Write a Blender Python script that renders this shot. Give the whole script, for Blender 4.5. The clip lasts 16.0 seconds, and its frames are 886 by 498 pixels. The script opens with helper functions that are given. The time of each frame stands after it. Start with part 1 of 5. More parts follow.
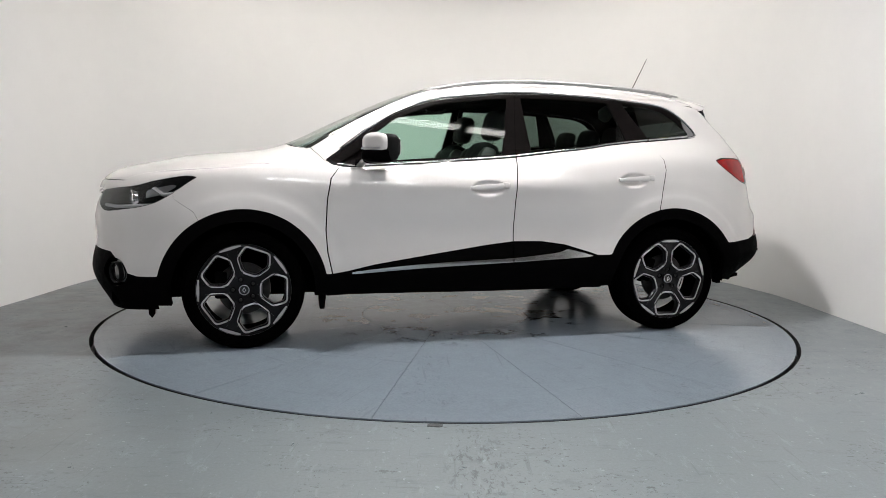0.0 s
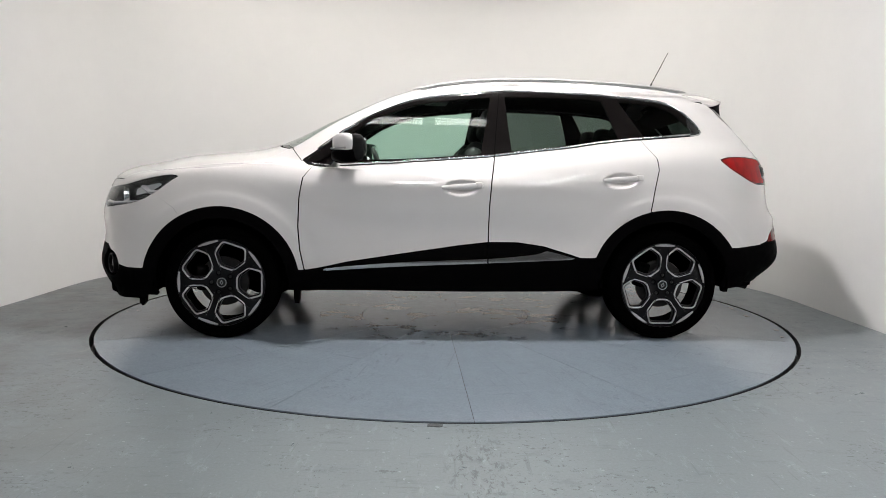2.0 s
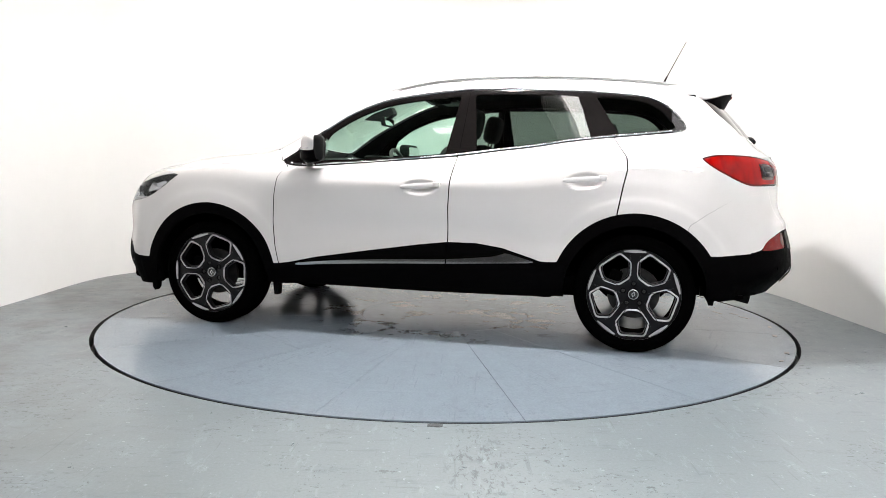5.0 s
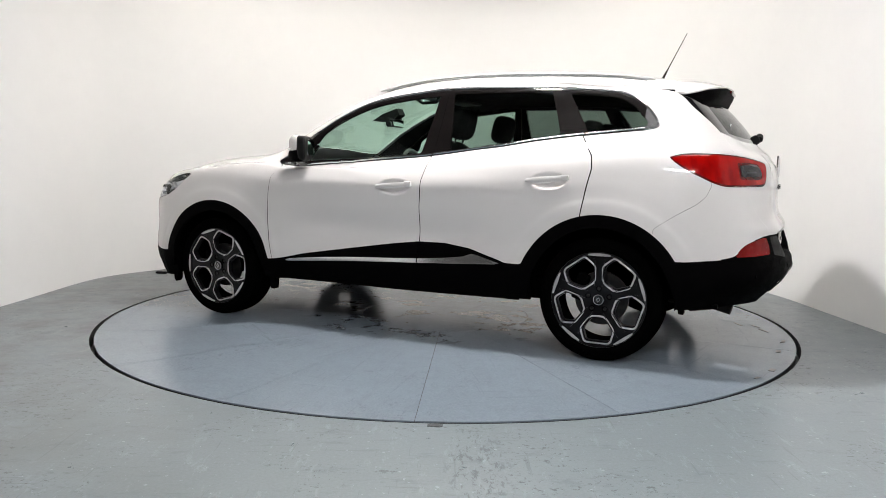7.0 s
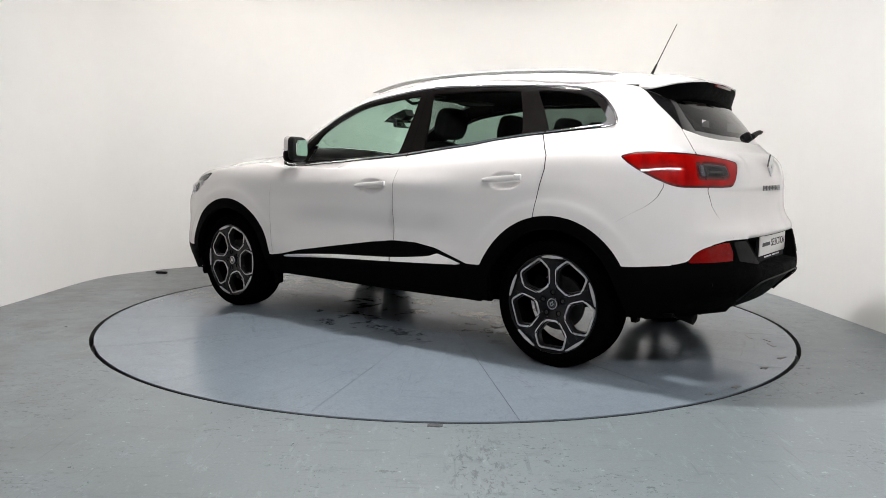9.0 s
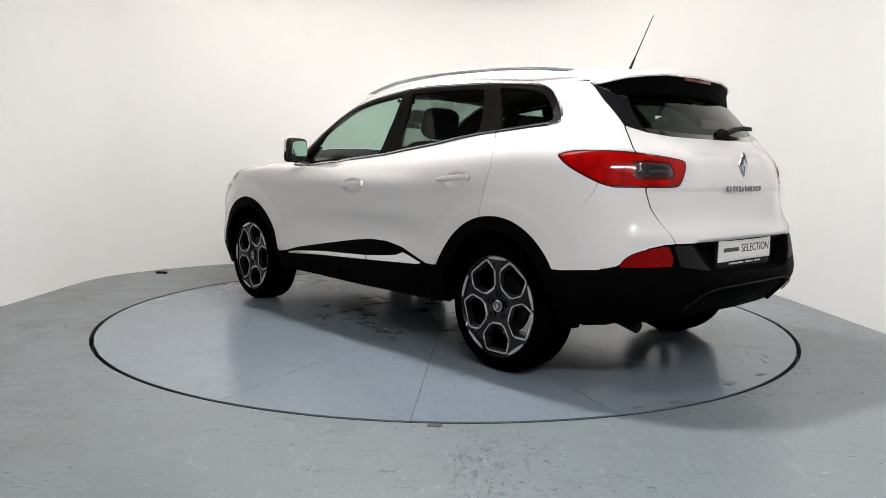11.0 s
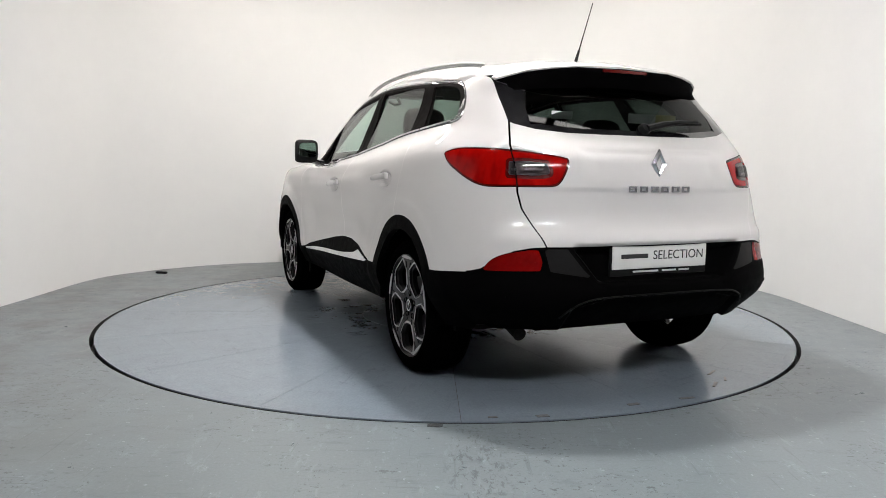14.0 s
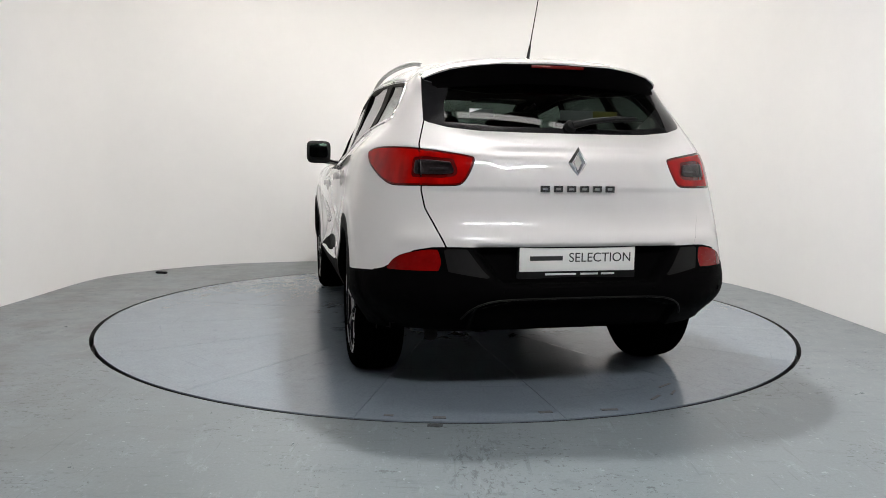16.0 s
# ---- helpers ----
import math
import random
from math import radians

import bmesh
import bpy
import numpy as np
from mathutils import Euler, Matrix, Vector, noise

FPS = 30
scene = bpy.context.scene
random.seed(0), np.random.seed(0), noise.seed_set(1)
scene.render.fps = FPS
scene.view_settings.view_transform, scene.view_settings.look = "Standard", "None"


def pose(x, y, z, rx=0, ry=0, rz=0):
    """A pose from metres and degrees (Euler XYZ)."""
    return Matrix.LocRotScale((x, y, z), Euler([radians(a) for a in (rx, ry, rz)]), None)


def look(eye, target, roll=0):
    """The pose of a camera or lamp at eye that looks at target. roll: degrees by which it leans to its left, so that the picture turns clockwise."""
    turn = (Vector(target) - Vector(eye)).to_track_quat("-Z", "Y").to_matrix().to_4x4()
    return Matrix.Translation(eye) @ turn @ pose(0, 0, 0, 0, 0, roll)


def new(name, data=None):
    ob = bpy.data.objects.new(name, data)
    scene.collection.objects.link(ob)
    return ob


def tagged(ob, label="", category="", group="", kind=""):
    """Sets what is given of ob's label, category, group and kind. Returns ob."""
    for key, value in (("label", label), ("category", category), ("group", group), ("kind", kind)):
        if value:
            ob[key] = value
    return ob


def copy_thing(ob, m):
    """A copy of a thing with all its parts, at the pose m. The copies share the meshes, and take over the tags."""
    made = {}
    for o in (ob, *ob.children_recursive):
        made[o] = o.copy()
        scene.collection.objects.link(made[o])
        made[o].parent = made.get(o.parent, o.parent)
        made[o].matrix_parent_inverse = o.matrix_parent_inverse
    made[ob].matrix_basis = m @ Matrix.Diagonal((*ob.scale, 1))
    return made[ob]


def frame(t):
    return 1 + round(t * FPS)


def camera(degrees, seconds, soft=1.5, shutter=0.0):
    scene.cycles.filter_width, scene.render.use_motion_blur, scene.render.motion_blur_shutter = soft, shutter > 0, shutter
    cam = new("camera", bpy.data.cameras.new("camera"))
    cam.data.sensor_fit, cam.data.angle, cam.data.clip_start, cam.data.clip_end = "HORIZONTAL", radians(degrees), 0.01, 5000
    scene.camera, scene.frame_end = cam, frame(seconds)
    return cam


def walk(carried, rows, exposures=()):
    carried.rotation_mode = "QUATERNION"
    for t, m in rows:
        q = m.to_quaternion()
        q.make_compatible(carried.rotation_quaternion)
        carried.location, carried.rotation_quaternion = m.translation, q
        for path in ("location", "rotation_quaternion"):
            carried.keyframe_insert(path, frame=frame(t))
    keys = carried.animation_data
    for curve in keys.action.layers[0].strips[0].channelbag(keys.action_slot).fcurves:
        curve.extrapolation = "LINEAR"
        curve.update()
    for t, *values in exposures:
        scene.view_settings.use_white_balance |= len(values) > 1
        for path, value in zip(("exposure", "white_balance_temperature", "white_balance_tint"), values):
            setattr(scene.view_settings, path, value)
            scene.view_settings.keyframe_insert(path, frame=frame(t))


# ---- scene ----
cam = camera(61.763, 16.0, soft=0.8)
EYE = (0.0, -5.1715, 1.0258)
AIM = (-0.0200, 0.0, 0.4588)
walk(cam, [(0, look(EYE, AIM, 0.806)), (16, look(EYE, AIM, 0.806))],
     exposures=[(0, -0.09), (1.2, -0.08), (2.6, -0.13), (3.0, -0.02), (3.5, 0.6), (4.0, 0.75), (6.5, 0.27), (9, 0.12), (12.5, 0.13), (14.5, 0.05), (16, 0.03)])

# turn of the platform, degrees at each second
TURN = [(0, 194.95), (1, 189.06), (2, 183.23), (3, 177.48), (4, 171.73), (5.25, 164.55), (6.5, 157.36), (7.5, 151.67),
        (8.5, 145.90), (9.5, 140.15), (10.5, 134.44), (11.5, 128.71), (12.5, 122.95), (13.5, 117.20), (14.5, 111.54),
        (15.25, 107.30), (16, 103.06)]

# ---------------------------------------------------------------- light
world = bpy.data.worlds.new("world")
scene.world = world
world.use_nodes = True
world.node_tree.nodes["Background"].inputs[0].default_value = (0.9, 0.92, 1.0, 1)
world.node_tree.nodes["Background"].inputs[1].default_value = 0.12


# ---------------------------------------------------------------- materials
def material(name):
    m = bpy.data.materials.new(name)
    m.use_nodes = True
    nt = m.node_tree
    return m, nt, nt.nodes["Principled BSDF"]


def tex(nt, scale, detail=4.0, rough=0.55, coord="Object", stretch=None):
    c = nt.nodes.new("ShaderNodeTexCoord")
    n = nt.nodes.new("ShaderNodeTexNoise")
    n.inputs["Scale"].default_value, n.inputs["Detail"].default_value, n.inputs["Roughness"].default_value = scale, detail, rough
    src = c.outputs[coord]
    if stretch:
        mp = nt.nodes.new("ShaderNodeMapping")
        mp.inputs["Scale"].default_value = stretch
        nt.links.new(src, mp.inputs[0])
        src = mp.outputs[0]
    nt.links.new(src, n.inputs["Vector"])
    return n.outputs["Fac"]


def ramp(nt, src, stops):
    r = nt.nodes.new("ShaderNodeValToRGB")
    while len(r.color_ramp.elements) < len(stops):
        r.color_ramp.elements.new(0.5)
    for e, (p, c) in zip(r.color_ramp.elements, stops):
        e.position, e.color = p, (*c, 1) if len(c) == 3 else c
    nt.links.new(src, r.inputs[0])
    return r.outputs[0]


def mixc(nt, fac, a, b, mode="MIX"):
    m = nt.nodes.new("ShaderNodeMix")
    m.data_type, m.blend_type = "RGBA", mode
    for s, i in ((fac, 0), (a, 6), (b, 7)):
        if isinstance(s, (int, float)):
            m.inputs[i].default_value = s
        elif isinstance(s, tuple):
            m.inputs[i].default_value = (*s, 1)
        else:
            nt.links.new(s, m.inputs[i])
    return m.outputs[2]


def bump(nt, bsdf, src, strength, dist):
    b = nt.nodes.new("ShaderNodeBump")
    b.inputs["Strength"].default_value, b.inputs["Distance"].default_value = strength, dist
    nt.links.new(src, b.inputs["Height"])
    nt.links.new(b.outputs[0], bsdf.inputs["Normal"])


def plain(name, colour, rough, metal=0.0, coat=0.0, vary=0.12, scale=9.0, grain=0.0, grain_scale=900.0, spec=0.5):
    """A surface of one colour with soft wear in tone and gloss, and a fine grain."""
    m, nt, b = material(name)
    f = tex(nt, scale)
    lo = tuple(c * (1 - vary) for c in colour)
    hi = tuple(min(1, c * (1 + vary)) for c in colour)
    nt.links.new(ramp(nt, f, [(0.3, lo), (0.7, hi)]), b.inputs["Base Color"])
    nt.links.new(ramp(nt, tex(nt, scale * 3), [(0.3, (rough * 0.85,) * 3), (0.7, (min(1, rough * 1.15),) * 3)]), b.inputs["Roughness"])
    b.inputs["Metallic"].default_value = metal
    b.inputs["Specular IOR Level"].default_value = spec
    b.inputs["Coat Weight"].default_value = coat
    b.inputs["Coat Roughness"].default_value = 0.04
    if grain:
        bump(nt, b, tex(nt, grain_scale, 2.0), grain, 0.0006)
    return m


def glass(name, tint, gloss_ior=1.5):
    m = bpy.data.materials.new(name)
    m.use_nodes = True
    nt = m.node_tree
    nt.nodes.clear()
    o = nt.nodes.new("ShaderNodeOutputMaterial")
    mix = nt.nodes.new("ShaderNodeMixShader")
    tr = nt.nodes.new("ShaderNodeBsdfTransparent")
    gl = nt.nodes.new("ShaderNodeBsdfGlossy")
    lw = nt.nodes.new("ShaderNodeLayerWeight")
    lw.inputs["Blend"].default_value = 0.5
    pw = nt.nodes.new("ShaderNodeMath")
    pw.operation = "POWER"
    pw.inputs[1].default_value = 5.0
    nt.links.new(lw.outputs["Facing"], pw.inputs[0])
    fr = nt.nodes.new("ShaderNodeMath")
    fr.operation = "MULTIPLY_ADD"
    r0 = ((gloss_ior - 1) / (gloss_ior + 1)) ** 2
    fr.inputs[1].default_value, fr.inputs[2].default_value = 1 - r0, r0
    nt.links.new(pw.outputs[0], fr.inputs[0])
    tr.inputs[0].default_value = (*tint, 1)
    gl.inputs["Roughness"].default_value = 0.01
    nt.links.new(fr.outputs[0], mix.inputs[0])
    nt.links.new(tr.outputs[0], mix.inputs[1])
    nt.links.new(gl.outputs[0], mix.inputs[2])
    nt.links.new(mix.outputs[0], o.inputs[0])
    return m


def pearl_paint():
    m, nt, b = material("pearl_white_paint")
    flake = tex(nt, 2600.0, 1.0)
    nt.links.new(ramp(nt, flake, [(0.3, (0.610, 0.588, 0.576)), (0.75, (0.676, 0.654, 0.641))]), b.inputs["Base Color"])
    b.inputs["Roughness"].default_value = 0.38
    b.inputs["Coat Weight"].default_value = 1.0
    b.inputs["Coat Roughness"].default_value = 0.015
    b.inputs["Specular IOR Level"].default_value = 0.15
    c = nt.nodes.new("ShaderNodeBump")
    c.inputs["Strength"].default_value, c.inputs["Distance"].default_value = 0.010, 0.0002
    nt.links.new(tex(nt, 240.0, 2.0), c.inputs["Height"])
    nt.links.new(c.outputs[0], b.inputs["Coat Normal"])
    return m


def painted_floor(name, base, seed, wear=None, clouds=1.0, own=False, grime=0.0, dirt_shade=None, gloss=0.26):
    """Grey-blue floor paint on concrete: faint clouds, scuffs, scratches, pits, worn spots, uneven gloss.
    wear: (x, y, half x, half y) of a worn lane; own: each piece has its own pattern; dirt_shade: where along x trodden
    soil and painted-in shade begin and are full; grime: radius of the oily middle."""
    m, nt, b = material(name)
    dim = lambda k: tuple(x * k for x in base)
    black, white = (0, 0, 0), (1, 1, 1)
    co = nt.nodes.new("ShaderNodeTexCoord").outputs["Object"]
    where = co
    if own:
        info = nt.nodes.new("ShaderNodeObjectInfo")
        k = nt.nodes.new("ShaderNodeMath")
        k.operation, k.inputs[1].default_value = "MULTIPLY", 37.0
        nt.links.new(info.outputs["Random"], k.inputs[0])
        add = nt.nodes.new("ShaderNodeVectorMath")
        nt.links.new(co, add.inputs[0])
        nt.links.new(k.outputs[0], add.inputs[1])
        where = add.outputs[0]

    def noise(scale, detail, rough, stretch=None, turn=0.0):
        n = nt.nodes.new("ShaderNodeTexNoise")
        n.inputs["Scale"].default_value, n.inputs["Detail"].default_value, n.inputs["Roughness"].default_value = scale, detail, rough
        src = where
        if stretch:
            mp = nt.nodes.new("ShaderNodeMapping")
            mp.inputs["Rotation"].default_value = (0, 0, turn)
            mp.inputs["Scale"].default_value = stretch
            nt.links.new(src, mp.inputs[0])
            src = mp.outputs[0]
        nt.links.new(src, n.inputs["Vector"])
        return n.outputs["Fac"]

    both = lambda p, q: mixc(nt, 1.0, p, q, "MULTIPLY")
    big, mid, fine = noise(0.7 + seed * 0.1, 4.0, 0.55), noise(6.0 + seed, 8.0, 0.75), noise(90.0, 4.0, 0.7)
    c = ramp(nt, big, [(0.34, dim(1 - 0.16 * clouds)), (0.66, dim(1 + 0.12 * clouds))])
    c = mixc(nt, 0.45, c, ramp(nt, mid, [(0.36, dim(1 - 0.30 * clouds)), (0.64, dim(1 + 0.20 * clouds))]))
    c = mixc(nt, 0.35, c, ramp(nt, fine, [(0.36, dim(0.80)), (0.64, dim(1.18))]))
    # rubbed streaks, dark and pale
    for st, turn, lo, hi, k in (((1.0, 3.6, 1.0), 0.35, 0.555, 0.60, 0.80), ((3.4, 1.0, 1.0), 0.2, 0.565, 0.60, 1.14)):
        s = ramp(nt, noise(4.2, 10.0, 0.8, st, turn), [(lo, black), (hi, (clouds,) * 3)])
        c = mixc(nt, s, c, dim(k))
    # fine hair scratches
    for turn, st in ((0.5, (22.0, 1.0, 1.0)), (1.1, (1.1, 30.0, 1.0))):
        hair = ramp(nt, noise(1.8, 5.0, 0.6, st, turn), [(0.652, black), (0.662, (0.7,) * 3)])
        c = mixc(nt, hair, c, dim(1 - 0.32 * clouds ** 0.5))
    # chipped pits in patches, and dark grit all over
    gate = ramp(nt, noise(1.5, 4.0, 0.6), [(0.50, black), (0.57, white)])
    pits = ramp(nt, noise(17.0, 8.0, 0.72, (1.0, 1.5, 1.0)), [(0.590, black), (0.602, white)])
    c = mixc(nt, both(pits, gate), c, dim(1 - 0.6 * clouds))
    chips = ramp(nt, noise(46.0, 5.0, 0.65), [(0.610, black), (0.622, white)])
    c = mixc(nt, both(chips, gate), c, dim(1 - 0.55 * clouds))
    pale = ramp(nt, noise(30.0, 5.0, 0.6), [(0.660, black), (0.668, white)])
    c = mixc(nt, pale, c, dim(1 + 0.5 * clouds ** 2))
    # brown soil, which also darkens the dimmer left floor in its colour
    if dirt_shade:
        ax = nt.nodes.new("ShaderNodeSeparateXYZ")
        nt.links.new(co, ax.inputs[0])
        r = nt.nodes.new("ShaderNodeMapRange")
        r.inputs["From Min"].default_value, r.inputs["From Max"].default_value = dirt_shade
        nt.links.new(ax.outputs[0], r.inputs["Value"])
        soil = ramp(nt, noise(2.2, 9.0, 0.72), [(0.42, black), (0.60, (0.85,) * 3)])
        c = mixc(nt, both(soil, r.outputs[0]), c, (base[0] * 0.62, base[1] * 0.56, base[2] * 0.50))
    reach = None
    if wear:
        mp = nt.nodes.new("ShaderNodeMapping")
        mp.inputs["Location"].default_value = (-wear[0] / wear[2], -wear[1] / wear[3], 0)
        mp.inputs["Scale"].default_value = (1 / wear[2], 1 / wear[3], 0)
        reach, source = (0.55, 1.0), mp.outputs[0]
        nt.links.new(co, mp.inputs[0])
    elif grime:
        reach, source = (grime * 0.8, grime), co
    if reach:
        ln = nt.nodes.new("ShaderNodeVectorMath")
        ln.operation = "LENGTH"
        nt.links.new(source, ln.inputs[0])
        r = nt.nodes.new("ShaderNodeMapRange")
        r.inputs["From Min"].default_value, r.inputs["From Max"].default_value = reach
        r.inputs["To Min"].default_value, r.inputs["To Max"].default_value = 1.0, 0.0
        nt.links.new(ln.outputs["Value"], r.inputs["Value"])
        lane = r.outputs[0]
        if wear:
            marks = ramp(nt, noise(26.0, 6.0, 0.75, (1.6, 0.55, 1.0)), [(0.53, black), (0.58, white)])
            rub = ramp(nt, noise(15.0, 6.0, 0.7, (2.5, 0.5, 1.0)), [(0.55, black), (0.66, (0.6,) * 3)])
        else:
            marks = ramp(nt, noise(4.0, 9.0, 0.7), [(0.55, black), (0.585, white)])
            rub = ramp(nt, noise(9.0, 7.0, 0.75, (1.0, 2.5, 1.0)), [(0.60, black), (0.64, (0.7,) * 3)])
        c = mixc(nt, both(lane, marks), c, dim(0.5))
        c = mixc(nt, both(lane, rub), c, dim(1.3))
    nt.links.new(c, b.inputs["Base Color"])
    nt.links.new(ramp(nt, mid, [(0.3, (gloss,) * 3), (0.7, (gloss * 1.6,) * 3)]), b.inputs["Roughness"])
    b.inputs["Specular IOR Level"].default_value = 0.5
    bump(nt, b, mixc(nt, 0.5, mid, fine), 0.22 * clouds ** 0.6, 0.002)
    return m


def wall_paint():
    m, nt, b = material("white_wall_paint")
    c = mixc(nt, 0.5, ramp(nt, tex(nt, 0.7, 4.0), [(0.3, (0.74, 0.735, 0.73)), (0.7, (0.79, 0.785, 0.775))]),
             ramp(nt, tex(nt, 5.0, 6.0, 0.7), [(0.3, (0.745, 0.74, 0.735)), (0.7, (0.78, 0.775, 0.765))]))
    nt.links.new(c, b.inputs["Base Color"])
    b.inputs["Roughness"].default_value = 0.75
    bump(nt, b, mixc(nt, 0.3, tex(nt, 1.1, 3.0), tex(nt, 160.0, 2.0)), 0.2, 0.004)
    return m


def red_lens():
    m, nt, b = material("red_lamp_lens")
    wv = tex(nt, 20.0, 2.0, 0.5, stretch=(1.0, 1.0, 0.25))
    nt.links.new(ramp(nt, wv, [(0.36, (0.25, 0.001, 0.001)), (0.64, (0.37, 0.002, 0.001))]), b.inputs["Base Color"])
    b.inputs["Roughness"].default_value = 0.22
    b.inputs["Specular IOR Level"].default_value = 0.03
    b.inputs["Coat Weight"].default_value = 0.4
    b.inputs["Coat Roughness"].default_value = 0.02
    return m


PAINT = pearl_paint()
FLOOR = painted_floor("worn_floor_paint", (0.174, 0.200, 0.213), 0, (0.12, -2.68, 0.14, 0.50), dirt_shade=(-0.6, -2.6))
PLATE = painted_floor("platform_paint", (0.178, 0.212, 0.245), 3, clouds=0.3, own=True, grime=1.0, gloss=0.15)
WALL = wall_paint()
PLASTIC = plain("black_textured_plastic", (0.0016, 0.0015, 0.0016), 0.55, grain=0.5, spec=0.010)
# lighter copy of the black plastic, for bumper areas that catch light
LITPLASTIC = plain("lit_black_plastic", (0.0062, 0.006, 0.006), 0.45, grain=0.4, spec=0.1)
GLOSSBLACK = plain("gloss_black", (0.006, 0.006, 0.007), 0.12, coat=1.0)
DARK = plain("dark_gap", (0.002, 0.002, 0.002), 0.95, spec=0.0)
PILLAR = plain("satin_black_film", (0.0055, 0.0046, 0.0045), 0.5, spec=0.015)
CHROME = plain("bright_chrome", (0.66, 0.66, 0.67), 0.16, metal=1.0, vary=0.04)
SATIN = plain("satin_silver", (0.46, 0.46, 0.47), 0.34, metal=1.0, vary=0.06)
MACHINED = plain("machined_alloy", (0.47, 0.46, 0.465), 0.42, metal=0.4, vary=0.08, scale=40)
GUN = plain("gunmetal_paint", (0.007, 0.0065, 0.0075), 0.32, metal=0.35, coat=0.2, spec=0.2)
RUBBER = plain("tyre_rubber", (0.0012, 0.0012, 0.0012), 0.85, vary=0.2, grain=0.4, grain_scale=500, spec=0.0)
STEEL = plain("brake_steel", (0.035, 0.034, 0.033), 0.5, metal=0.8, vary=0.2, scale=30)
CLOTH = plain("charcoal_cloth", (0.010, 0.010, 0.0105), 0.9, grain=0.8, grain_scale=700)
LEATHER = plain("grey_leather", (0.035, 0.034, 0.033), 0.55, grain=0.4, grain_scale=300)
TRIM = plain("soft_black_trim", (0.006, 0.006, 0.006), 0.7, grain=0.3, spec=0.2)
GLASS = glass("green_tinted_glass", (0.66, 0.83, 0.75))
SCREENGLASS = glass("coated_screen_glass", (0.66, 0.80, 0.73), 2.2)
PRIVACY = glass("dark_privacy_glass", (0.30, 0.36, 0.33))
HATCHGLASS = glass("black_tinted_glass", (0.065, 0.078, 0.072), 1.32)
DARKCHROME = plain("dark_chrome", (0.28, 0.28, 0.29), 0.22, metal=1.0, vary=0.1, scale=60)
CLEAR = glass("clear_lens", (0.86, 0.88, 0.9))
SMOKE = glass("smoked_lens", (0.48, 0.45, 0.46))
RED = red_lens()
DEEPRED = plain("deep_red_reflector", (0.09, 0.002, 0.002), 0.25, coat=0.4, spec=0.2)
MIRROR = plain("mirror_glass", (0.8, 0.82, 0.82), 0.02, metal=1.0, vary=0.01)
WHITE = plain("white_board", (0.74, 0.73, 0.70), 0.4, vary=0.03)
INK = plain("black_print", (0.02, 0.02, 0.02), 0.5)
PALEINK = plain("pale_print", (0.6, 0.6, 0.6), 0.5)
YELLOW = plain("yellow_sticker", (0.55, 0.48, 0.12), 0.5)
PITMAT = plain("dark_steel_gap", (0.012, 0.012, 0.012), 0.6)


# ---------------------------------------------------------------- mesh helpers
def finish(name, bm, mat, parent=None, smooth=True, angle=35):
    me = bpy.data.meshes.new(name)
    bmesh.ops.recalc_face_normals(bm, faces=bm.faces)
    if smooth:
        for f in bm.faces:
            f.smooth = True
        for e in bm.edges:
            if len(e.link_faces) == 2 and e.calc_face_angle(0) > radians(angle):
                e.smooth = False
    bm.to_mesh(me)
    bm.free()
    me.materials.append(mat)
    ob = new(name, me)
    if parent is not None:
        ob.parent = parent
    return ob


def part(name, bm, mat, parent, label="", smooth=True, angle=35):
    ob = finish(name, bm, mat, parent, smooth, angle)
    if label:
        ob["label"] = label
    return ob


def box(size, centre=(0, 0, 0), bevel=0.0, seg=2, rot=None):
    bm = bmesh.new()
    bmesh.ops.create_cube(bm, size=1)
    bmesh.ops.scale(bm, vec=size, verts=bm.verts)
    if bevel:
        bmesh.ops.bevel(bm, geom=bm.edges[:], offset=bevel, segments=seg, affect="EDGES", profile=0.5)
    if rot:
        bmesh.ops.transform(bm, matrix=pose(0, 0, 0, *rot), verts=bm.verts)
    bmesh.ops.translate(bm, vec=centre, verts=bm.verts)
    return bm


def join(*bms):
    out = bms[0]
    for b in bms[1:]:
        me = bpy.data.meshes.new("tmp")
        b.to_mesh(me)
        b.free()
        out.from_mesh(me)
        bpy.data.meshes.remove(me)
    return out


def lathe(profile, n=48, axis="y", centre=(0, 0, 0), closed=False):
    """Turns a profile of (radius, height) about an axis."""
    bm = bmesh.new()
    rings = []
    for k in range(n):
        a = 2 * math.pi * k / n
        c, s = math.cos(a), math.sin(a)
        ring = []
        for r, h in profile:
            p = (r * c, h, r * s) if axis == "y" else (r * c, r * s, h)
            ring.append(bm.verts.new(Vector(p) + Vector(centre)))
        rings.append(ring)
    m = len(profile)
    for k in range(n):
        a, b = rings[k], rings[(k + 1) % n]
        for j in range(m if closed else m - 1):
            bm.faces.new((a[j], a[(j + 1) % m], b[(j + 1) % m], b[j]))
    return bm


def prism(outline, depth, at, ax_u, ax_v, bevel=0.0):
    """A flat outline of (u, v), given depth along ax_u x ax_v, from the point at."""
    bm = bmesh.new()
    u, v = Vector(ax_u), Vector(ax_v)
    w = u.cross(v).normalized()
    lo = [bm.verts.new(Vector(at) + u * a + v * b) for a, b in outline]
    hi = [bm.verts.new(Vector(at) + u * a + v * b + w * depth) for a, b in outline]
    bm.faces.new(lo[::-1])
    top = bm.faces.new(hi)
    n = len(outline)
    for i in range(n):
        bm.faces.new((lo[i], lo[(i + 1) % n], hi[(i + 1) % n], hi[i]))
    if bevel:
        bmesh.ops.bevel(bm, geom=list(top.edges), offset=bevel, segments=2, affect="EDGES", profile=0.5)
    return bm


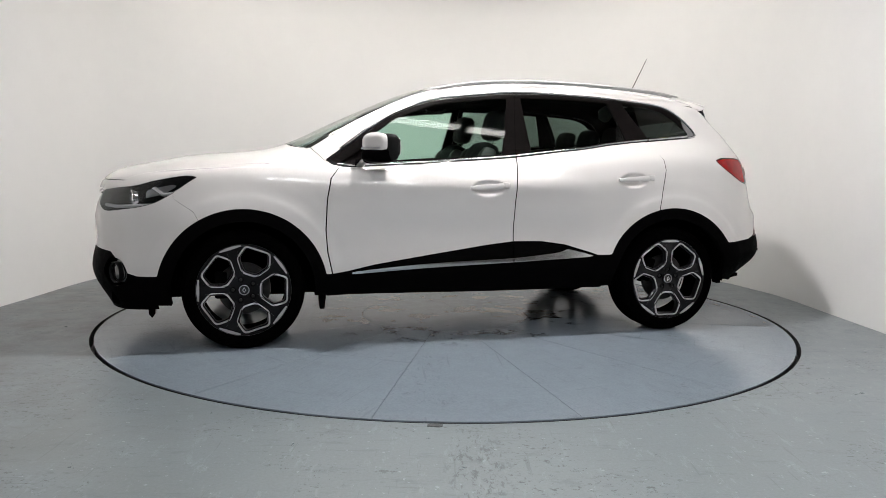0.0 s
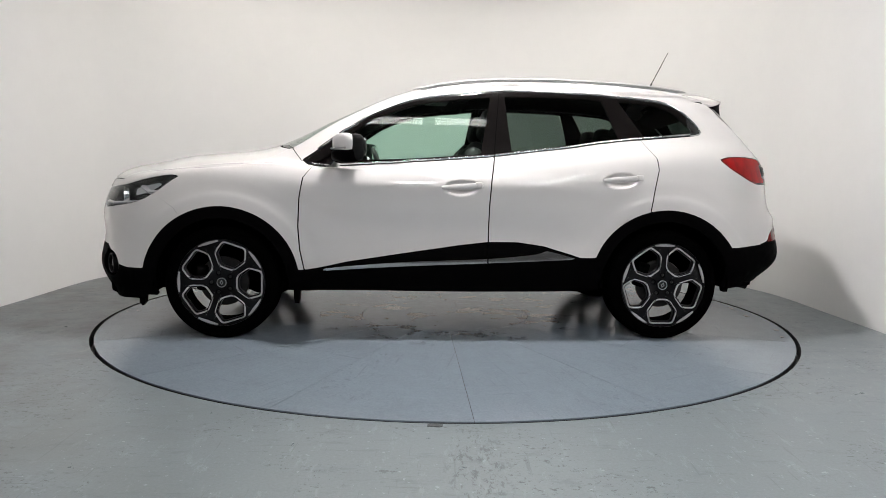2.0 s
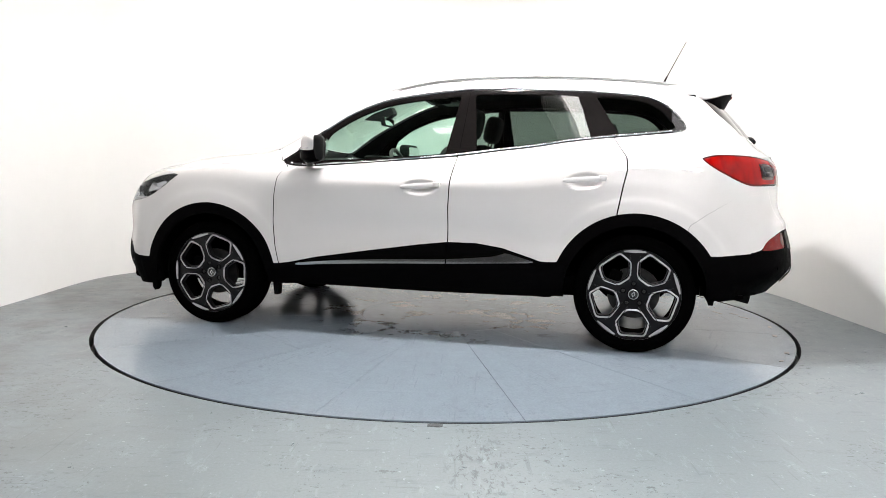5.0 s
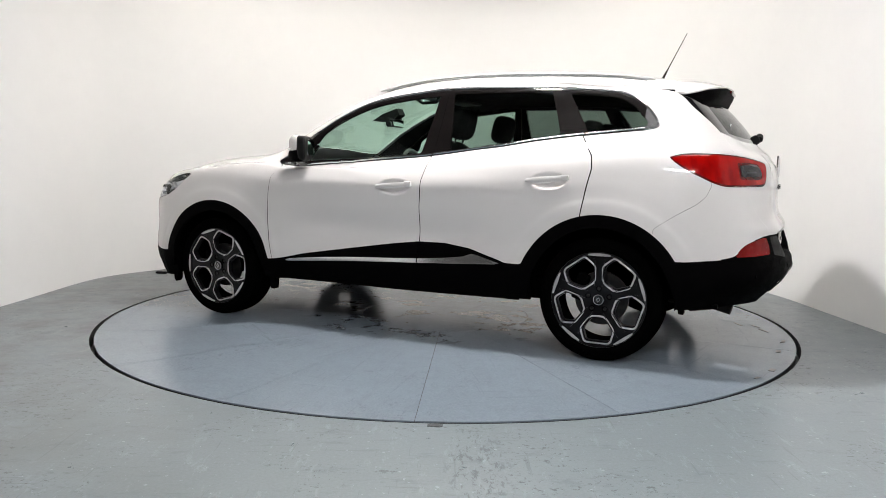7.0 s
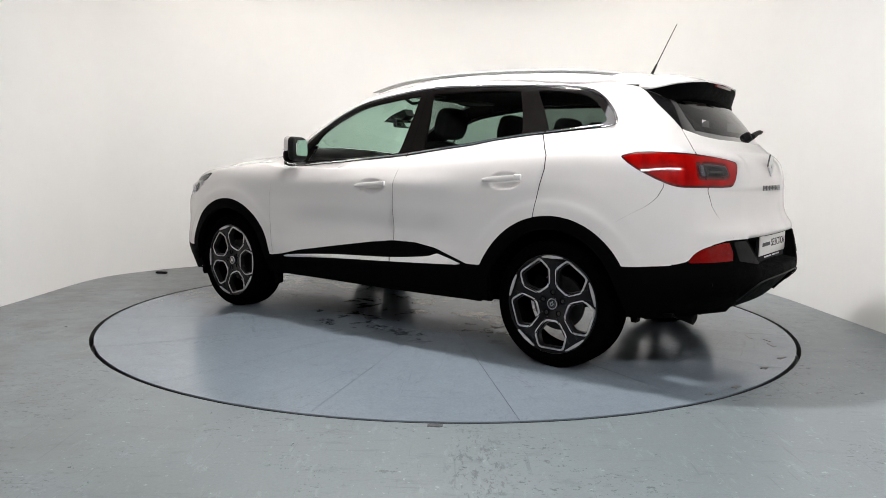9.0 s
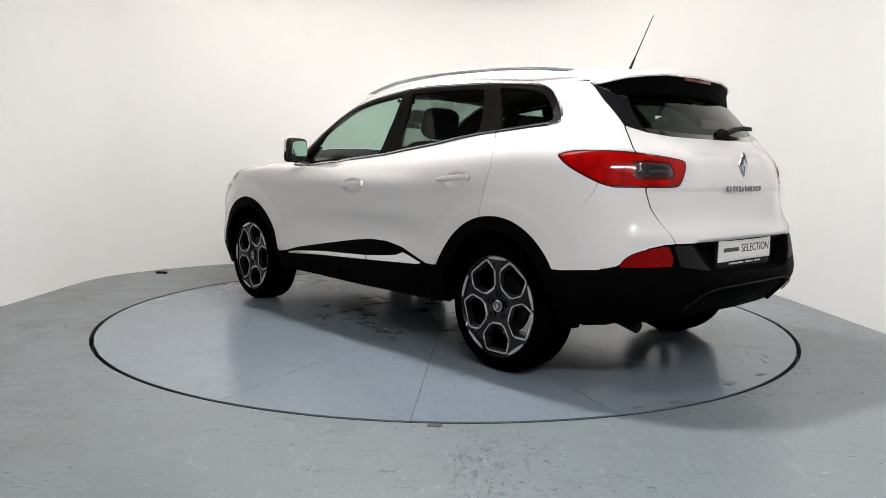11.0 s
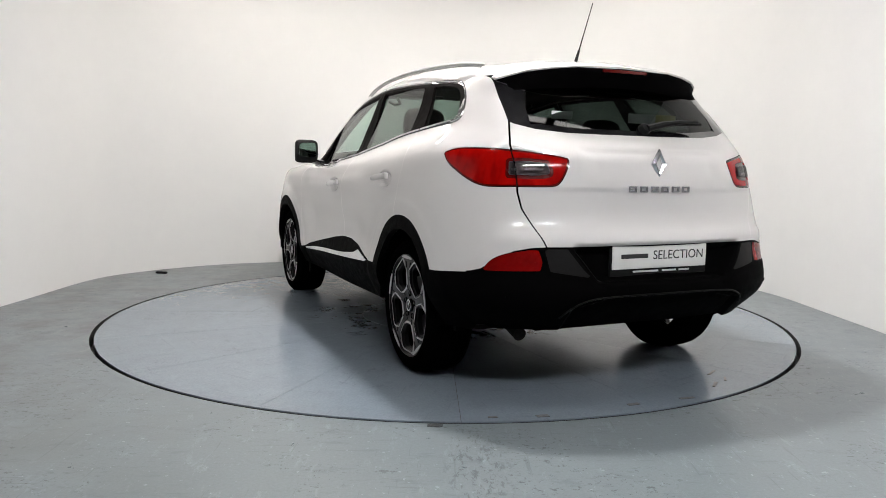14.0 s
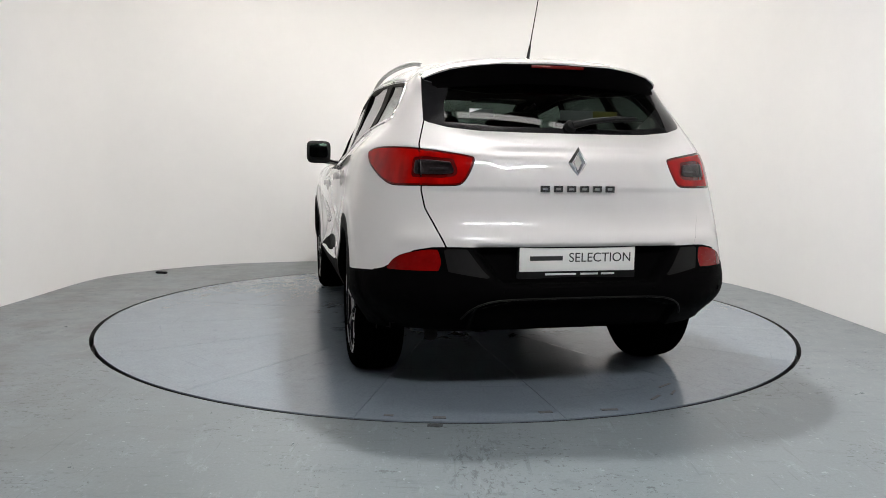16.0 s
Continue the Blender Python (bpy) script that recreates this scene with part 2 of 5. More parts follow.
def tube(points, radius, n=8, radii=None, flat=1.0):
    """A round bar along points."""
    bm = bmesh.new()
    pts = [Vector(p) for p in points]
    rings = []
    for i, p in enumerate(pts):
        d = (pts[min(i + 1, len(pts) - 1)] - pts[max(i - 1, 0)]).normalized()
        side = d.cross(Vector((0, 0, 1)))
        side = Vector((0, 1, 0)) if side.length < 1e-4 else side.normalized()
        up = side.cross(d)
        r = radii[i] if radii else radius
        rings.append([bm.verts.new(p + side * r * math.cos(2 * math.pi * k / n) + up * r * flat * math.sin(2 * math.pi * k / n)) for k in range(n)])
    for a, b in zip(rings, rings[1:]):
        for k in range(n):
            bm.faces.new((a[k], a[(k + 1) % n], b[(k + 1) % n], b[k]))
    bm.faces.new(rings[0][::-1])
    bm.faces.new(rings[-1])
    return bm


def curve2(pts, n=8, closed=True):
    """A smooth outline through 2D points (Catmull-Rom). A point with a third value 1 is a sharp corner."""
    P = [np.array(p[:2], float) for p in pts]
    sharp = [len(p) > 2 for p in pts]
    k = len(P)
    out = []
    for i in range(k if closed else k - 1):
        a, b = P[i], P[(i + 1) % k]
        pa = a if sharp[i] or (not closed and i == 0) else P[i - 1]
        pb = b if sharp[(i + 1) % k] or (not closed and i == k - 2) else P[(i + 2) % k]
        d = np.linalg.norm(b - a)
        ta = np.zeros(2) if pa is a else (b - pa) / (np.linalg.norm(b - a) + np.linalg.norm(a - pa)) * d
        tb = np.zeros(2) if pb is b else (pb - a) / (np.linalg.norm(pb - b) + np.linalg.norm(b - a)) * d
        if pa is a:
            ta = (b - a)
        if pb is b:
            tb = (b - a)
        for j in range(n):
            s = j / n
            out.append((2 * s**3 - 3 * s**2 + 1) * a + (s**3 - 2 * s**2 + s) * ta + (3 * s**2 - 2 * s**3) * b + (s**3 - s**2) * tb)
    if not closed:
        out.append(P[-1])
    return np.array(out)
# ---------------------------------------------------------------- room
R_TABLE, R_HOLE, R_DISC = 2.254, 2.279, 0.582


def ring_sheet(radii, n, z=0.0):
    bm = bmesh.new()
    rows = [[bm.verts.new((r * math.cos(2 * math.pi * k / n), r * math.sin(2 * math.pi * k / n), z)) for k in range(n)] for r in radii]
    for a, b in zip(rows, rows[1:]):
        for k in range(n):
            bm.faces.new((a[k], b[k], b[(k + 1) % n], a[(k + 1) % n]))
    return bm


def build_floor():
    bm = ring_sheet([R_HOLE, 2.6, 3.5, 5, 8, 13], 128)
    lip = bmesh.new()
    n = 128
    hi = [lip.verts.new((R_HOLE * math.cos(2 * math.pi * k / n), R_HOLE * math.sin(2 * math.pi * k / n), 0)) for k in range(n)]
    lo = [lip.verts.new((v.co.x, v.co.y, -0.084)) for v in hi]
    for k in range(n):
        lip.faces.new((hi[k], lo[k], lo[(k + 1) % n], hi[(k + 1) % n]))
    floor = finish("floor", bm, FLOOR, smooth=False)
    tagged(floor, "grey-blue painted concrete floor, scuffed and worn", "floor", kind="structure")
    bm = ring_sheet([0.02, R_HOLE + 0.05], 96, -0.085)
    pit = finish("pit", join(bm, lip), PITMAT, smooth=False)
    tagged(pit, "dark shallow pit under the turning platform", "pit", kind="structure")


def wall_line():
    pts = [(-3.27, -3.2), (-3.24, -2.0), (-3.15, 0.3), (-3.135, 1.15), (-3.05, 1.55), (-2.72, 2.04), (-2.28, 2.44), (-1.75, 2.68), (-1.35, 2.80),
           (0.0, 3.02), (1.2, 2.86), (1.95, 2.45), (2.35, 2.05), (2.58, 1.71), (2.72, 1.25), (2.79, 0.9), (2.82, 0.2), (2.86, -1.0), (2.92, -3.2)]
    return curve2(pts, 6, closed=False)


CEIL = 3.3


def build_walls():
    line = wall_line()
    n = len(line)
    t = np.gradient(line, axis=0)
    nor = np.stack([-t[:, 1], t[:, 0]], 1)
    nor /= np.linalg.norm(nor, axis=1)[:, None]
    outer = line + nor * 0.15
    bm = bmesh.new()
    zs = [-0.002, 0.6, 1.4, 2.2, CEIL + 0.2]
    a = [[bm.verts.new((*p, z)) for p in line] for z in zs]
    b = [[bm.verts.new((*p, z)) for p in outer] for z in zs]
    for k in range(len(zs) - 1):
        for i in range(n - 1):
            bm.faces.new((a[k][i], a[k][i + 1], a[k + 1][i + 1], a[k + 1][i]))
            bm.faces.new((b[k][i + 1], b[k][i], b[k + 1][i], b[k + 1][i + 1]))
    w = finish("wall_curved", bm, WALL)
    tagged(w, "smooth white curved studio wall round the platform", "wall", kind="structure")
    # Unseen dark walls, added beside and behind the camera to cut bounced light.
    w = finish("unseen_wall_behind", box((7.2, 0.2, CEIL + 0.2), (-0.2, -9.1, (CEIL + 0.2) / 2)), CEILMAT, smooth=False)
    tagged(w, "plain dark wall added out of view to cut bounced light", "wall", kind="structure")
    for name, x0, x1 in (("unseen_wall_left", -3.35, -3.7), ("unseen_wall_right", 3.0, 3.4)):
        w = finish(name, prism([(x0, -3.2), (x1, -9.2), (x1 + (0.15 if x1 > 0 else -0.15), -9.2), (x0 + (0.15 if x0 > 0 else -0.15), -3.2)], CEIL + 0.2, (0, 0, 0), (1, 0, 0), (0, 1, 0)), CEILMAT, smooth=False)
        tagged(w, "plain dark wall added out of view to cut bounced light", "wall", kind="structure")
    c = finish("ceiling", box((7.4, 12.6, 0.1), (-0.2, -3.0, CEIL + 0.05)), CEILMAT, smooth=False)
    tagged(c, "dark studio ceiling with light panels", "ceiling", kind="structure")


def glow(name, colour, strength):
    m = bpy.data.materials.new(name)
    m.use_nodes = True
    nt = m.node_tree
    nt.nodes.clear()
    o = nt.nodes.new("ShaderNodeOutputMaterial")
    e = nt.nodes.new("ShaderNodeEmission")
    e.inputs[0].default_value, e.inputs[1].default_value = (*colour, 1), strength
    nt.links.new(e.outputs[0], o.inputs[0])
    return m


def ceiling_light(x, y, sx, sy, mat):
    root = new("ceiling_light")
    root.location = (x, y, CEIL)
    part("housing", box((sx + 0.04, sy + 0.04, 0.05), (0, 0, -0.026), 0.006), WHITE, root)
    part("diffuser", box((sx, sy, 0.012), (0, 0, -0.058), 0.003), mat, root)
    return tagged(root, "slim white panel light out of view under the ceiling, lit", "ceiling light", "ceiling lights")


CEILMAT = plain("ceiling_paint", (0.07, 0.068, 0.065), 0.8, vary=0.05, scale=2)
SPOT = glow("panel_glow", (1.0, 0.972, 0.962), 970.0)
FRONTLAMP = glow("front_lamp_glow", (1.0, 0.968, 0.942), 14.0)
# Added unseen lamp rows: near brightens the tail, rear lights and warms the wall.
NEARFILL = glow("near_fill_glow", (0.975, 0.975, 1.0), 122.0)
REARFILL = glow("warm_fill_glow", (1.0, 0.94, 0.865), 26.0)


def build_lights():
    for x in (-1.35, 0.0, 1.35):
        ceiling_light(x + 0.50, -2.42, 1.2, 0.18, FRONTLAMP)
        ceiling_light(x - 0.1, 1.55, 1.2, 0.20, REARFILL)
    for x in (0.40, 1.75):
        ceiling_light(x, -5.20, 1.2, 0.18, NEARFILL)
    ceiling_light(0.15, -0.85, 0.20, 0.20, SPOT)


# ---------------------------------------------------------------- platform
def build_platform():
    root = new("turning_platform")
    tagged(root, "round turning platform of grey-blue painted plates", "platform")
    n = 20
    bm = lathe([(0.001, 0.0), (R_DISC - 0.004, 0.0), (R_DISC - 0.001, -0.003), (R_DISC - 0.001, -0.03)], 72, "z")
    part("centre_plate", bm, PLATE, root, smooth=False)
    bm = lathe([(0.001, -0.007), (R_TABLE - 0.002, -0.007), (R_TABLE - 0.002, -0.06)], 96, "z")
    part("deck", bm, PITMAT, root)
    half = math.pi / 16
    bm = bmesh.new()
    gap = 0.0011

    def arc(r, z):
        d = math.asin(gap / r)
        return [bm.verts.new((r * math.cos(-half + d + (2 * half - 2 * d) * k / n), r * math.sin(-half + d + (2 * half - 2 * d) * k / n), z)) for k in range(n + 1)]
    rings = [arc(R_DISC + 0.002, -0.03), arc(R_DISC + 0.002, 0.0), arc(1.2, 0.0), arc(1.8, 0.0), arc(R_TABLE, 0.0), arc(R_TABLE, -0.006)]
    for a, b in zip(rings, rings[1:]):
        for k in range(n):
            bm.faces.new((a[k], b[k], b[k + 1], a[k + 1]))
    for e in (0, n):
        bm.faces.new([r[e] for r in rings])
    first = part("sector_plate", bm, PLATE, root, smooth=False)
    first.rotation_euler = (0, 0, radians(11.25))
    for k in range(1, 16):
        o = new("sector_plate", first.data)
        o.parent = root
        o.rotation_euler = (0, 0, radians(11.25 + 22.5 * k))
    return root


build_floor()
build_walls()
build_lights()
platform = build_platform()
# ---------------------------------------------------------------- car body: one smooth skin, cut into its panels
# Skin lines from the sill up to the roof's middle. Each runs from the nose's middle round the side to the tail's middle (x forward, y to the side, z up).
LINES = {
    "floor_edge": [(2.10, 0, .215), (2.09, .35, .215), (2.02, .60, .215), (1.90, .76, .225), (1.68, .82, .24), (1.32, .83, .27), (.85, .83, .285),
                   (-.25, .83, .283), (-1.0, .83, .292), (-1.4, .84, .305), (-1.74, .82, .31), (-1.95, .68, .33), (-2.09, .45, .335), (-2.12, .22, .335), (-2.13, 0, .335)],
    "sill": [(2.21, 0, .41), (2.19, .35, .41), (2.10, .62, .41), (1.96, .79, .42), (1.70, .885, .42), (1.32, .905, .42), (.85, .885, .41),
             (-.25, .905, .44), (-1.0, .905, .46), (-1.4, .915, .47), (-1.78, .905, .48), (-2.06, .75, .485), (-2.20, .46, .485), (-2.23, .23, .485), (-2.24, 0, .485)],
    "low": [(2.19, 0, .58), (2.165, .35, .58), (2.08, .61, .58), (1.95, .78, .59), (1.68, .885, .60), (1.32, .912, .60), (.85, .885, .58),
            (-.25, .895, .60), (-1.0, .90, .62), (-1.4, .915, .63), (-1.77, .895, .64), (-2.04, .745, .64), (-2.18, .46, .64), (-2.205, .23, .64), (-2.21, 0, .64)],
    "waist": [(2.20, 0, .77), (2.17, .35, .77), (2.07, .61, .78), (1.94, .775, .79), (1.66, .87, .80), (1.32, .90, .81), (.85, .89, .80),
              (-.25, .90, .80), (-1.0, .90, .82), (-1.4, .905, .83), (-1.74, .875, .83), (-1.99, .735, .83), (-2.12, .46, .83), (-2.145, .23, .83), (-2.15, 0, .83)],
    "crease": [(2.15, 0, .92), (2.12, .34, .92), (2.00, .58, .92), (1.87, .735, .93), (1.60, .84, .96), (1.28, .872, .97), (.84, .885, .95),
               (-.26, .89, .95), (-1.05, .895, .96), (-1.42, .885, .97), (-1.75, .845, .96), (-1.985, .70, .955), (-2.11, .45, .955), (-2.14, .23, .955), (-2.147, 0, .955)],
    "shoulder": [(1.76, 0, 1.062), (1.75, .33, 1.052), (1.69, .57, 1.025), (1.55, .72, 1.008), (1.36, .79, 1.018), (1.12, .825, 1.03), (.80, .845, 1.015),
                 (-.27, .855, 1.035), (-1.08, .865, 1.075), (-1.45, .85, 1.10), (-1.71, .812, 1.10), (-1.95, .685, 1.08), (-2.08, .45, 1.075), (-2.125, .23, 1.065), (-2.135, 0, 1.065)],
    "belt": [(1.10, 0, 1.155), (1.085, .33, 1.148), (1.02, .56, 1.122), (.98, .65, 1.102), (.91, .72, 1.08), (.87, .765, 1.055), (.79, .795, 1.03),
             (-.27, .805, 1.09), (-1.08, .775, 1.19), (-1.45, .74, 1.225), (-1.655, .715, 1.225), (-1.865, .640, 1.215), (-1.965, .43, 1.185), (-2.02, .22, 1.175), (-2.03, 0, 1.175)],
    "pane": [(.69, 0, 1.342), (.685, .31, 1.332), (.66, .54, 1.312), (.635, .605, 1.298), (.59, .65, 1.283), (.52, .68, 1.273), (.41, .70, 1.265),
             (-.29, .715, 1.29), (-1.05, .69, 1.33), (-1.41, .662, 1.345), (-1.605, .645, 1.35), (-1.76, .592, 1.346), (-1.845, .40, 1.345), (-1.885, .2, 1.345), (-1.895, 0, 1.345)],
    "gutter": [(.19, 0, 1.543), (.19, .30, 1.533), (.19, .49, 1.508), (.18, .545, 1.497), (.13, .575, 1.490), (.05, .595, 1.488), (-.04, .605, 1.494),
               (-.31, .62, 1.508), (-.98, .605, 1.49), (-1.30, .590, 1.465), (-1.50, .590, 1.456), (-1.655, .572, 1.447), (-1.715, .40, 1.468), (-1.74, .2, 1.477), (-1.75, 0, 1.480)],
    "cant": [(.02, 0, 1.578), (0, .28, 1.573), (-.04, .43, 1.558), (-.08, .48, 1.55), (-.11, .50, 1.545), (-.15, .515, 1.545), (-.2, .525, 1.55),
             (-.35, .535, 1.562), (-.95, .52, 1.552), (-1.2, .50, 1.535), (-1.38, .50, 1.521), (-1.52, .475, 1.514), (-1.60, .33, 1.529), (-1.63, .17, 1.535), (-1.64, 0, 1.538)],
    "ridge": [(-.25, 0, 1.605), (-.28, 0, 1.606), (-.31, 0, 1.607), (-.34, 0, 1.608), (-.37, 0, 1.608), (-.40, 0, 1.609), (-.44, 0, 1.609),
              (-.52, 0, 1.610), (-.90, 0, 1.603), (-1.05, 0, 1.597), (-1.13, 0, 1.592), (-1.18, 0, 1.588), (-1.22, 0, 1.585), (-1.24, 0, 1.583), (-1.25, 0, 1.582)],
}


def glide(P, n, mirror_start, mirror_end):
    """Hermite through rows P[k] (k, m, 3), n steps a segment, by chord length."""
    flip = np.array([1, -1, 1])
    k = len(P)
    d = np.maximum(np.linalg.norm(np.diff(P, axis=0), axis=2), 1e-4)[..., None]
    sl = np.diff(P, axis=0) / d
    T = np.empty_like(P)
    T[1:-1] = (sl[:-1] * d[1:] + sl[1:] * d[:-1]) / (d[1:] + d[:-1])
    T[0] = (sl[0] - sl[0] * flip) / 2 if mirror_start else sl[0]
    T[-1] = (sl[-1] - sl[-1] * flip) / 2 if mirror_end else sl[-1]
    out = []
    for i in range(k - 1):
        for j in range(n):
            s = j / n
            out.append((2 * s**3 - 3 * s**2 + 1) * P[i] + (s**3 - 2 * s**2 + s) * d[i] * T[i] + (3 * s**2 - 2 * s**3) * P[i + 1] + (s**3 - s**2) * d[i] * T[i + 1])
    out.append(P[-1])
    return np.array(out)


def bell(d, w):
    return np.exp(-(d / w) ** 2)


def smooth01(x):
    x = np.clip(x, 0, 1)
    return x * x * (3 - 2 * x)


FRONT_HUB, REAR_HUB = (1.323, 0.326), (-1.323, 0.330)


def skin_grid():
    nu, nv = 56, 14
    L = np.array([LINES[k] for k in LINES], float)
    L = glide(np.swapaxes(L, 0, 1), nu, True, True)
    G = glide(np.swapaxes(L, 0, 1), nv, False, True)
    nv_, nu_ = G.shape[:2]
    row = G[4 * nv]
    s = np.concatenate([[0], np.cumsum(np.linalg.norm(np.diff(row, axis=0), axis=1))])
    return G, s


def grid_normals(G):
    du = np.gradient(G, axis=1)
    dv = np.gradient(G, axis=0)
    n = np.cross(dv, du)
    ln = np.linalg.norm(n, axis=2, keepdims=True)
    n = n / np.maximum(ln, 1e-9)
    bad = ln[..., 0] < 1e-9
    n[bad] = (0, 0, 1)
    if n[40, 390, 1] < 0:
        n = -n
    n[-1] = (0, 0, 1)
    return n


def pressings(G, N):
    """The flares, cups, creases and recesses pressed into the skin."""
    x, y, z = G[..., 0], G[..., 1], G[..., 2]
    side = smooth01((y - 0.62) / 0.12) * smooth01((1.06 - z) / 0.1)
    d = np.zeros_like(x)
    for hx, hz in (FRONT_HUB, REAR_HUB):
        r = np.hypot(x - hx, z - hz)
        d += side * (0.0028 * smooth01((0.555 - r) / 0.035) - 0.001 * bell(r - 0.58, 0.03))
    # hollow along the lower doors
    along = smooth01((0.80 - x) / 0.3) * smooth01((x + 0.80) / 0.3)
    d -= side * along * 0.018 * bell(z - 0.66, 0.10)
    d += side * along * 0.009 * bell(z - 0.93, 0.06)
    # hollow cups behind the door handles
    for hx, hz in ((-0.085, 0.915), (-1.035, 0.968)):
        d -= side * 0.022 * smooth01((1 - ((x - hx) / 0.105) ** 2 - ((z - hz + 0.004) / 0.044) ** 2) / 0.6)
    # tail: hollow round the plate, step under the lamps, shelf above the badge
    tail = smooth01((-1.98 - x) / 0.08)
    half = np.interp(z, [0.55, 0.70], [0.36, 0.47])
    d -= tail * 0.06 * smooth01((half - y) / 0.05) * smooth01((0.702 - z) / 0.006) * smooth01((z - 0.545) / 0.03)
    d -= tail * 0.005 * smooth01((0.945 - z) / 0.012) * smooth01((z - 0.72) / 0.14)
    d -= tail * 0.010 * smooth01((0.40 - y) / 0.10) * smooth01((1.125 - z) / 0.02) * smooth01((z - 0.96) / 0.1)
    d += tail * 0.011 * bell(z - 0.735, 0.035)
    # diffuser hollow in the rear bumper
    d -= tail * 0.022 * smooth01((0.47 - y) / 0.03) * smooth01((np.interp(y, [0, 0.3, 0.47], [0.492, 0.485, 0.44]) - z) / 0.012)
    # nose: hollow for the grille
    nose = smooth01((x - 2.0) / 0.06)
    d -= nose * 0.02 * smooth01((0.46 - y) / 0.05) * bell(z - 0.80, 0.07)
    return G + N * d[..., None]


def clip(S, f):
    """Cuts the triangles S = (W, F) along f = 0: the parts where f < 0 and where f > 0."""
    W, F = S
    f = np.where(np.abs(f) < 1e-7, 1e-7, f)
    s = f[F] > 0
    n = s.sum(1)
    mix = (n == 1) | (n == 2)
    Fm, sm, nm = F[mix], s[mix], n[mix]
    lone = np.where(nm == 1, sm.argmax(1), sm.argmin(1))
    T = np.take_along_axis(Fm, (lone[:, None] + np.arange(3)) % 3, 1)
    e = np.concatenate([T[:, [0, 1]], T[:, [0, 2]]])
    key, inv = np.unique(np.sort(e, 1), axis=0, return_inverse=True)
    inv = inv.ravel()
    fa, fb = f[key[:, 0]], f[key[:, 1]]
    w = (fa / (fa - fb))[:, None]
    W2 = np.concatenate([W, W[key[:, 0]] * (1 - w) + W[key[:, 1]] * w])
    p, q = inv[: len(T)] + len(W), inv[len(T):] + len(W)
    tri = np.stack([T[:, 0], p, q], 1)
    quad = np.concatenate([np.stack([p, T[:, 1], T[:, 2]], 1), np.stack([p, T[:, 2], q], 1)])
    qm = np.concatenate([nm, nm])
    neg = np.concatenate([F[n == 0], tri[nm == 2], quad[qm == 1]])
    pos = np.concatenate([F[n == 3], tri[nm == 1], quad[qm == 2]])
    return compact(W2, neg), compact(W2, pos)


def compact(W, F):
    if not len(F):
        return W[:0], F
    u, inv = np.unique(F, return_inverse=True)
    return W[u], inv.reshape(F.shape)


def merge(*parts):
    Ws, Fs, k = [], [], 0
    for W, F in parts:
        Ws.append(W)
        Fs.append(F + k)
        k += len(W)
    return np.concatenate(Ws), np.concatenate(Fs)


def largest(S):
    """The largest connected piece of S."""
    W, F = S
    tag = np.arange(len(W))
    while True:
        low = tag[F].min(1)
        nxt = tag.copy()
        for k in range(3):
            np.minimum.at(nxt, F[:, k], low)
        nxt = nxt[nxt]
        if (nxt == tag).all():
            break
        tag = nxt
    ids, cnt = np.unique(tag[F[:, 0]], return_counts=True)
    return compact(W, F[tag[F[:, 0]] == ids[cnt.argmax()]])


def poly_dist(P, poly):
    """Signed distance to a closed outline, below zero inside."""
    a = poly
    b = np.roll(poly, -1, 0)
    best = np.full(len(P), 1e9)
    inside = np.zeros(len(P), bool)
    for (x0, y0), (x1, y1) in zip(a, b):
        dx, dy = x1 - x0, y1 - y0
        t = np.clip(((P[:, 0] - x0) * dx + (P[:, 1] - y0) * dy) / max(dx * dx + dy * dy, 1e-12), 0, 1)
        best = np.minimum(best, np.hypot(P[:, 0] - x0 - t * dx, P[:, 1] - y0 - t * dy))
        cross = (y0 > P[:, 1]) != (y1 > P[:, 1])
        with np.errstate(divide="ignore", invalid="ignore"):
            inside ^= cross & (P[:, 0] < (x1 - x0) * (P[:, 1] - y0) / (y1 - y0 if y1 != y0 else 1e-12) + x0)
    return np.where(inside, -best, best)


# columns of W: x y z nx ny nz s
def X(S): return S[0][:, 0]
def Y(S): return S[0][:, 1]
def Z(S): return S[0][:, 2]
def A(S): return S[0][:, 6]


GRID, ARC = skin_grid()
GRID = pressings(GRID, grid_normals(GRID))
NORM = grid_normals(GRID)


def whole_skin():
    nv, nu = GRID.shape[:2]
    W = np.concatenate([GRID.reshape(-1, 3), NORM.reshape(-1, 3), np.broadcast_to(ARC, (nv, nu)).reshape(-1, 1)], 1)
    i = np.arange(nv * nu).reshape(nv, nu)
    a, b, c, d = i[:-1, :-1].ravel(), i[:-1, 1:].ravel(), i[1:, 1:].ravel(), i[1:, :-1].ravel()
    return W, np.concatenate([np.stack([a, b, c], 1), np.stack([a, c, d], 1)])


def side_poly(S, pts, n=6, lim=(1.2, 4.6)):
    """Signed distance to an outline drawn on the car's side, in (x, z)."""
    return np.maximum(poly_dist(S[0][:, [0, 2]], curve2(pts, n)), np.maximum(lim[0] - A(S), A(S) - lim[1]))


def arc_of(p):
    d = np.linalg.norm(GRID - np.array(p), axis=2)
    v, u = np.unravel_index(d.argmin(), d.shape)
    return (ARC[u], p[2])


def wrap_poly(S, pts, n=6):
    """Signed distance to an outline of points in space, laid round the car, in (way round, z)."""
    return poly_dist(S[0][:, [6, 2]], curve2([(*arc_of(p[:3]), *p[3:]) for p in pts], n))


def rear_poly(S, pts, n=6):
    return np.maximum(poly_dist(S[0][:, [1, 2]], curve2(pts, n)), 4.35 - A(S))


def sink(S, depth):
    W = S[0].copy()
    W[:, :3] -= W[:, 3:6] * depth
    return W, S[1]


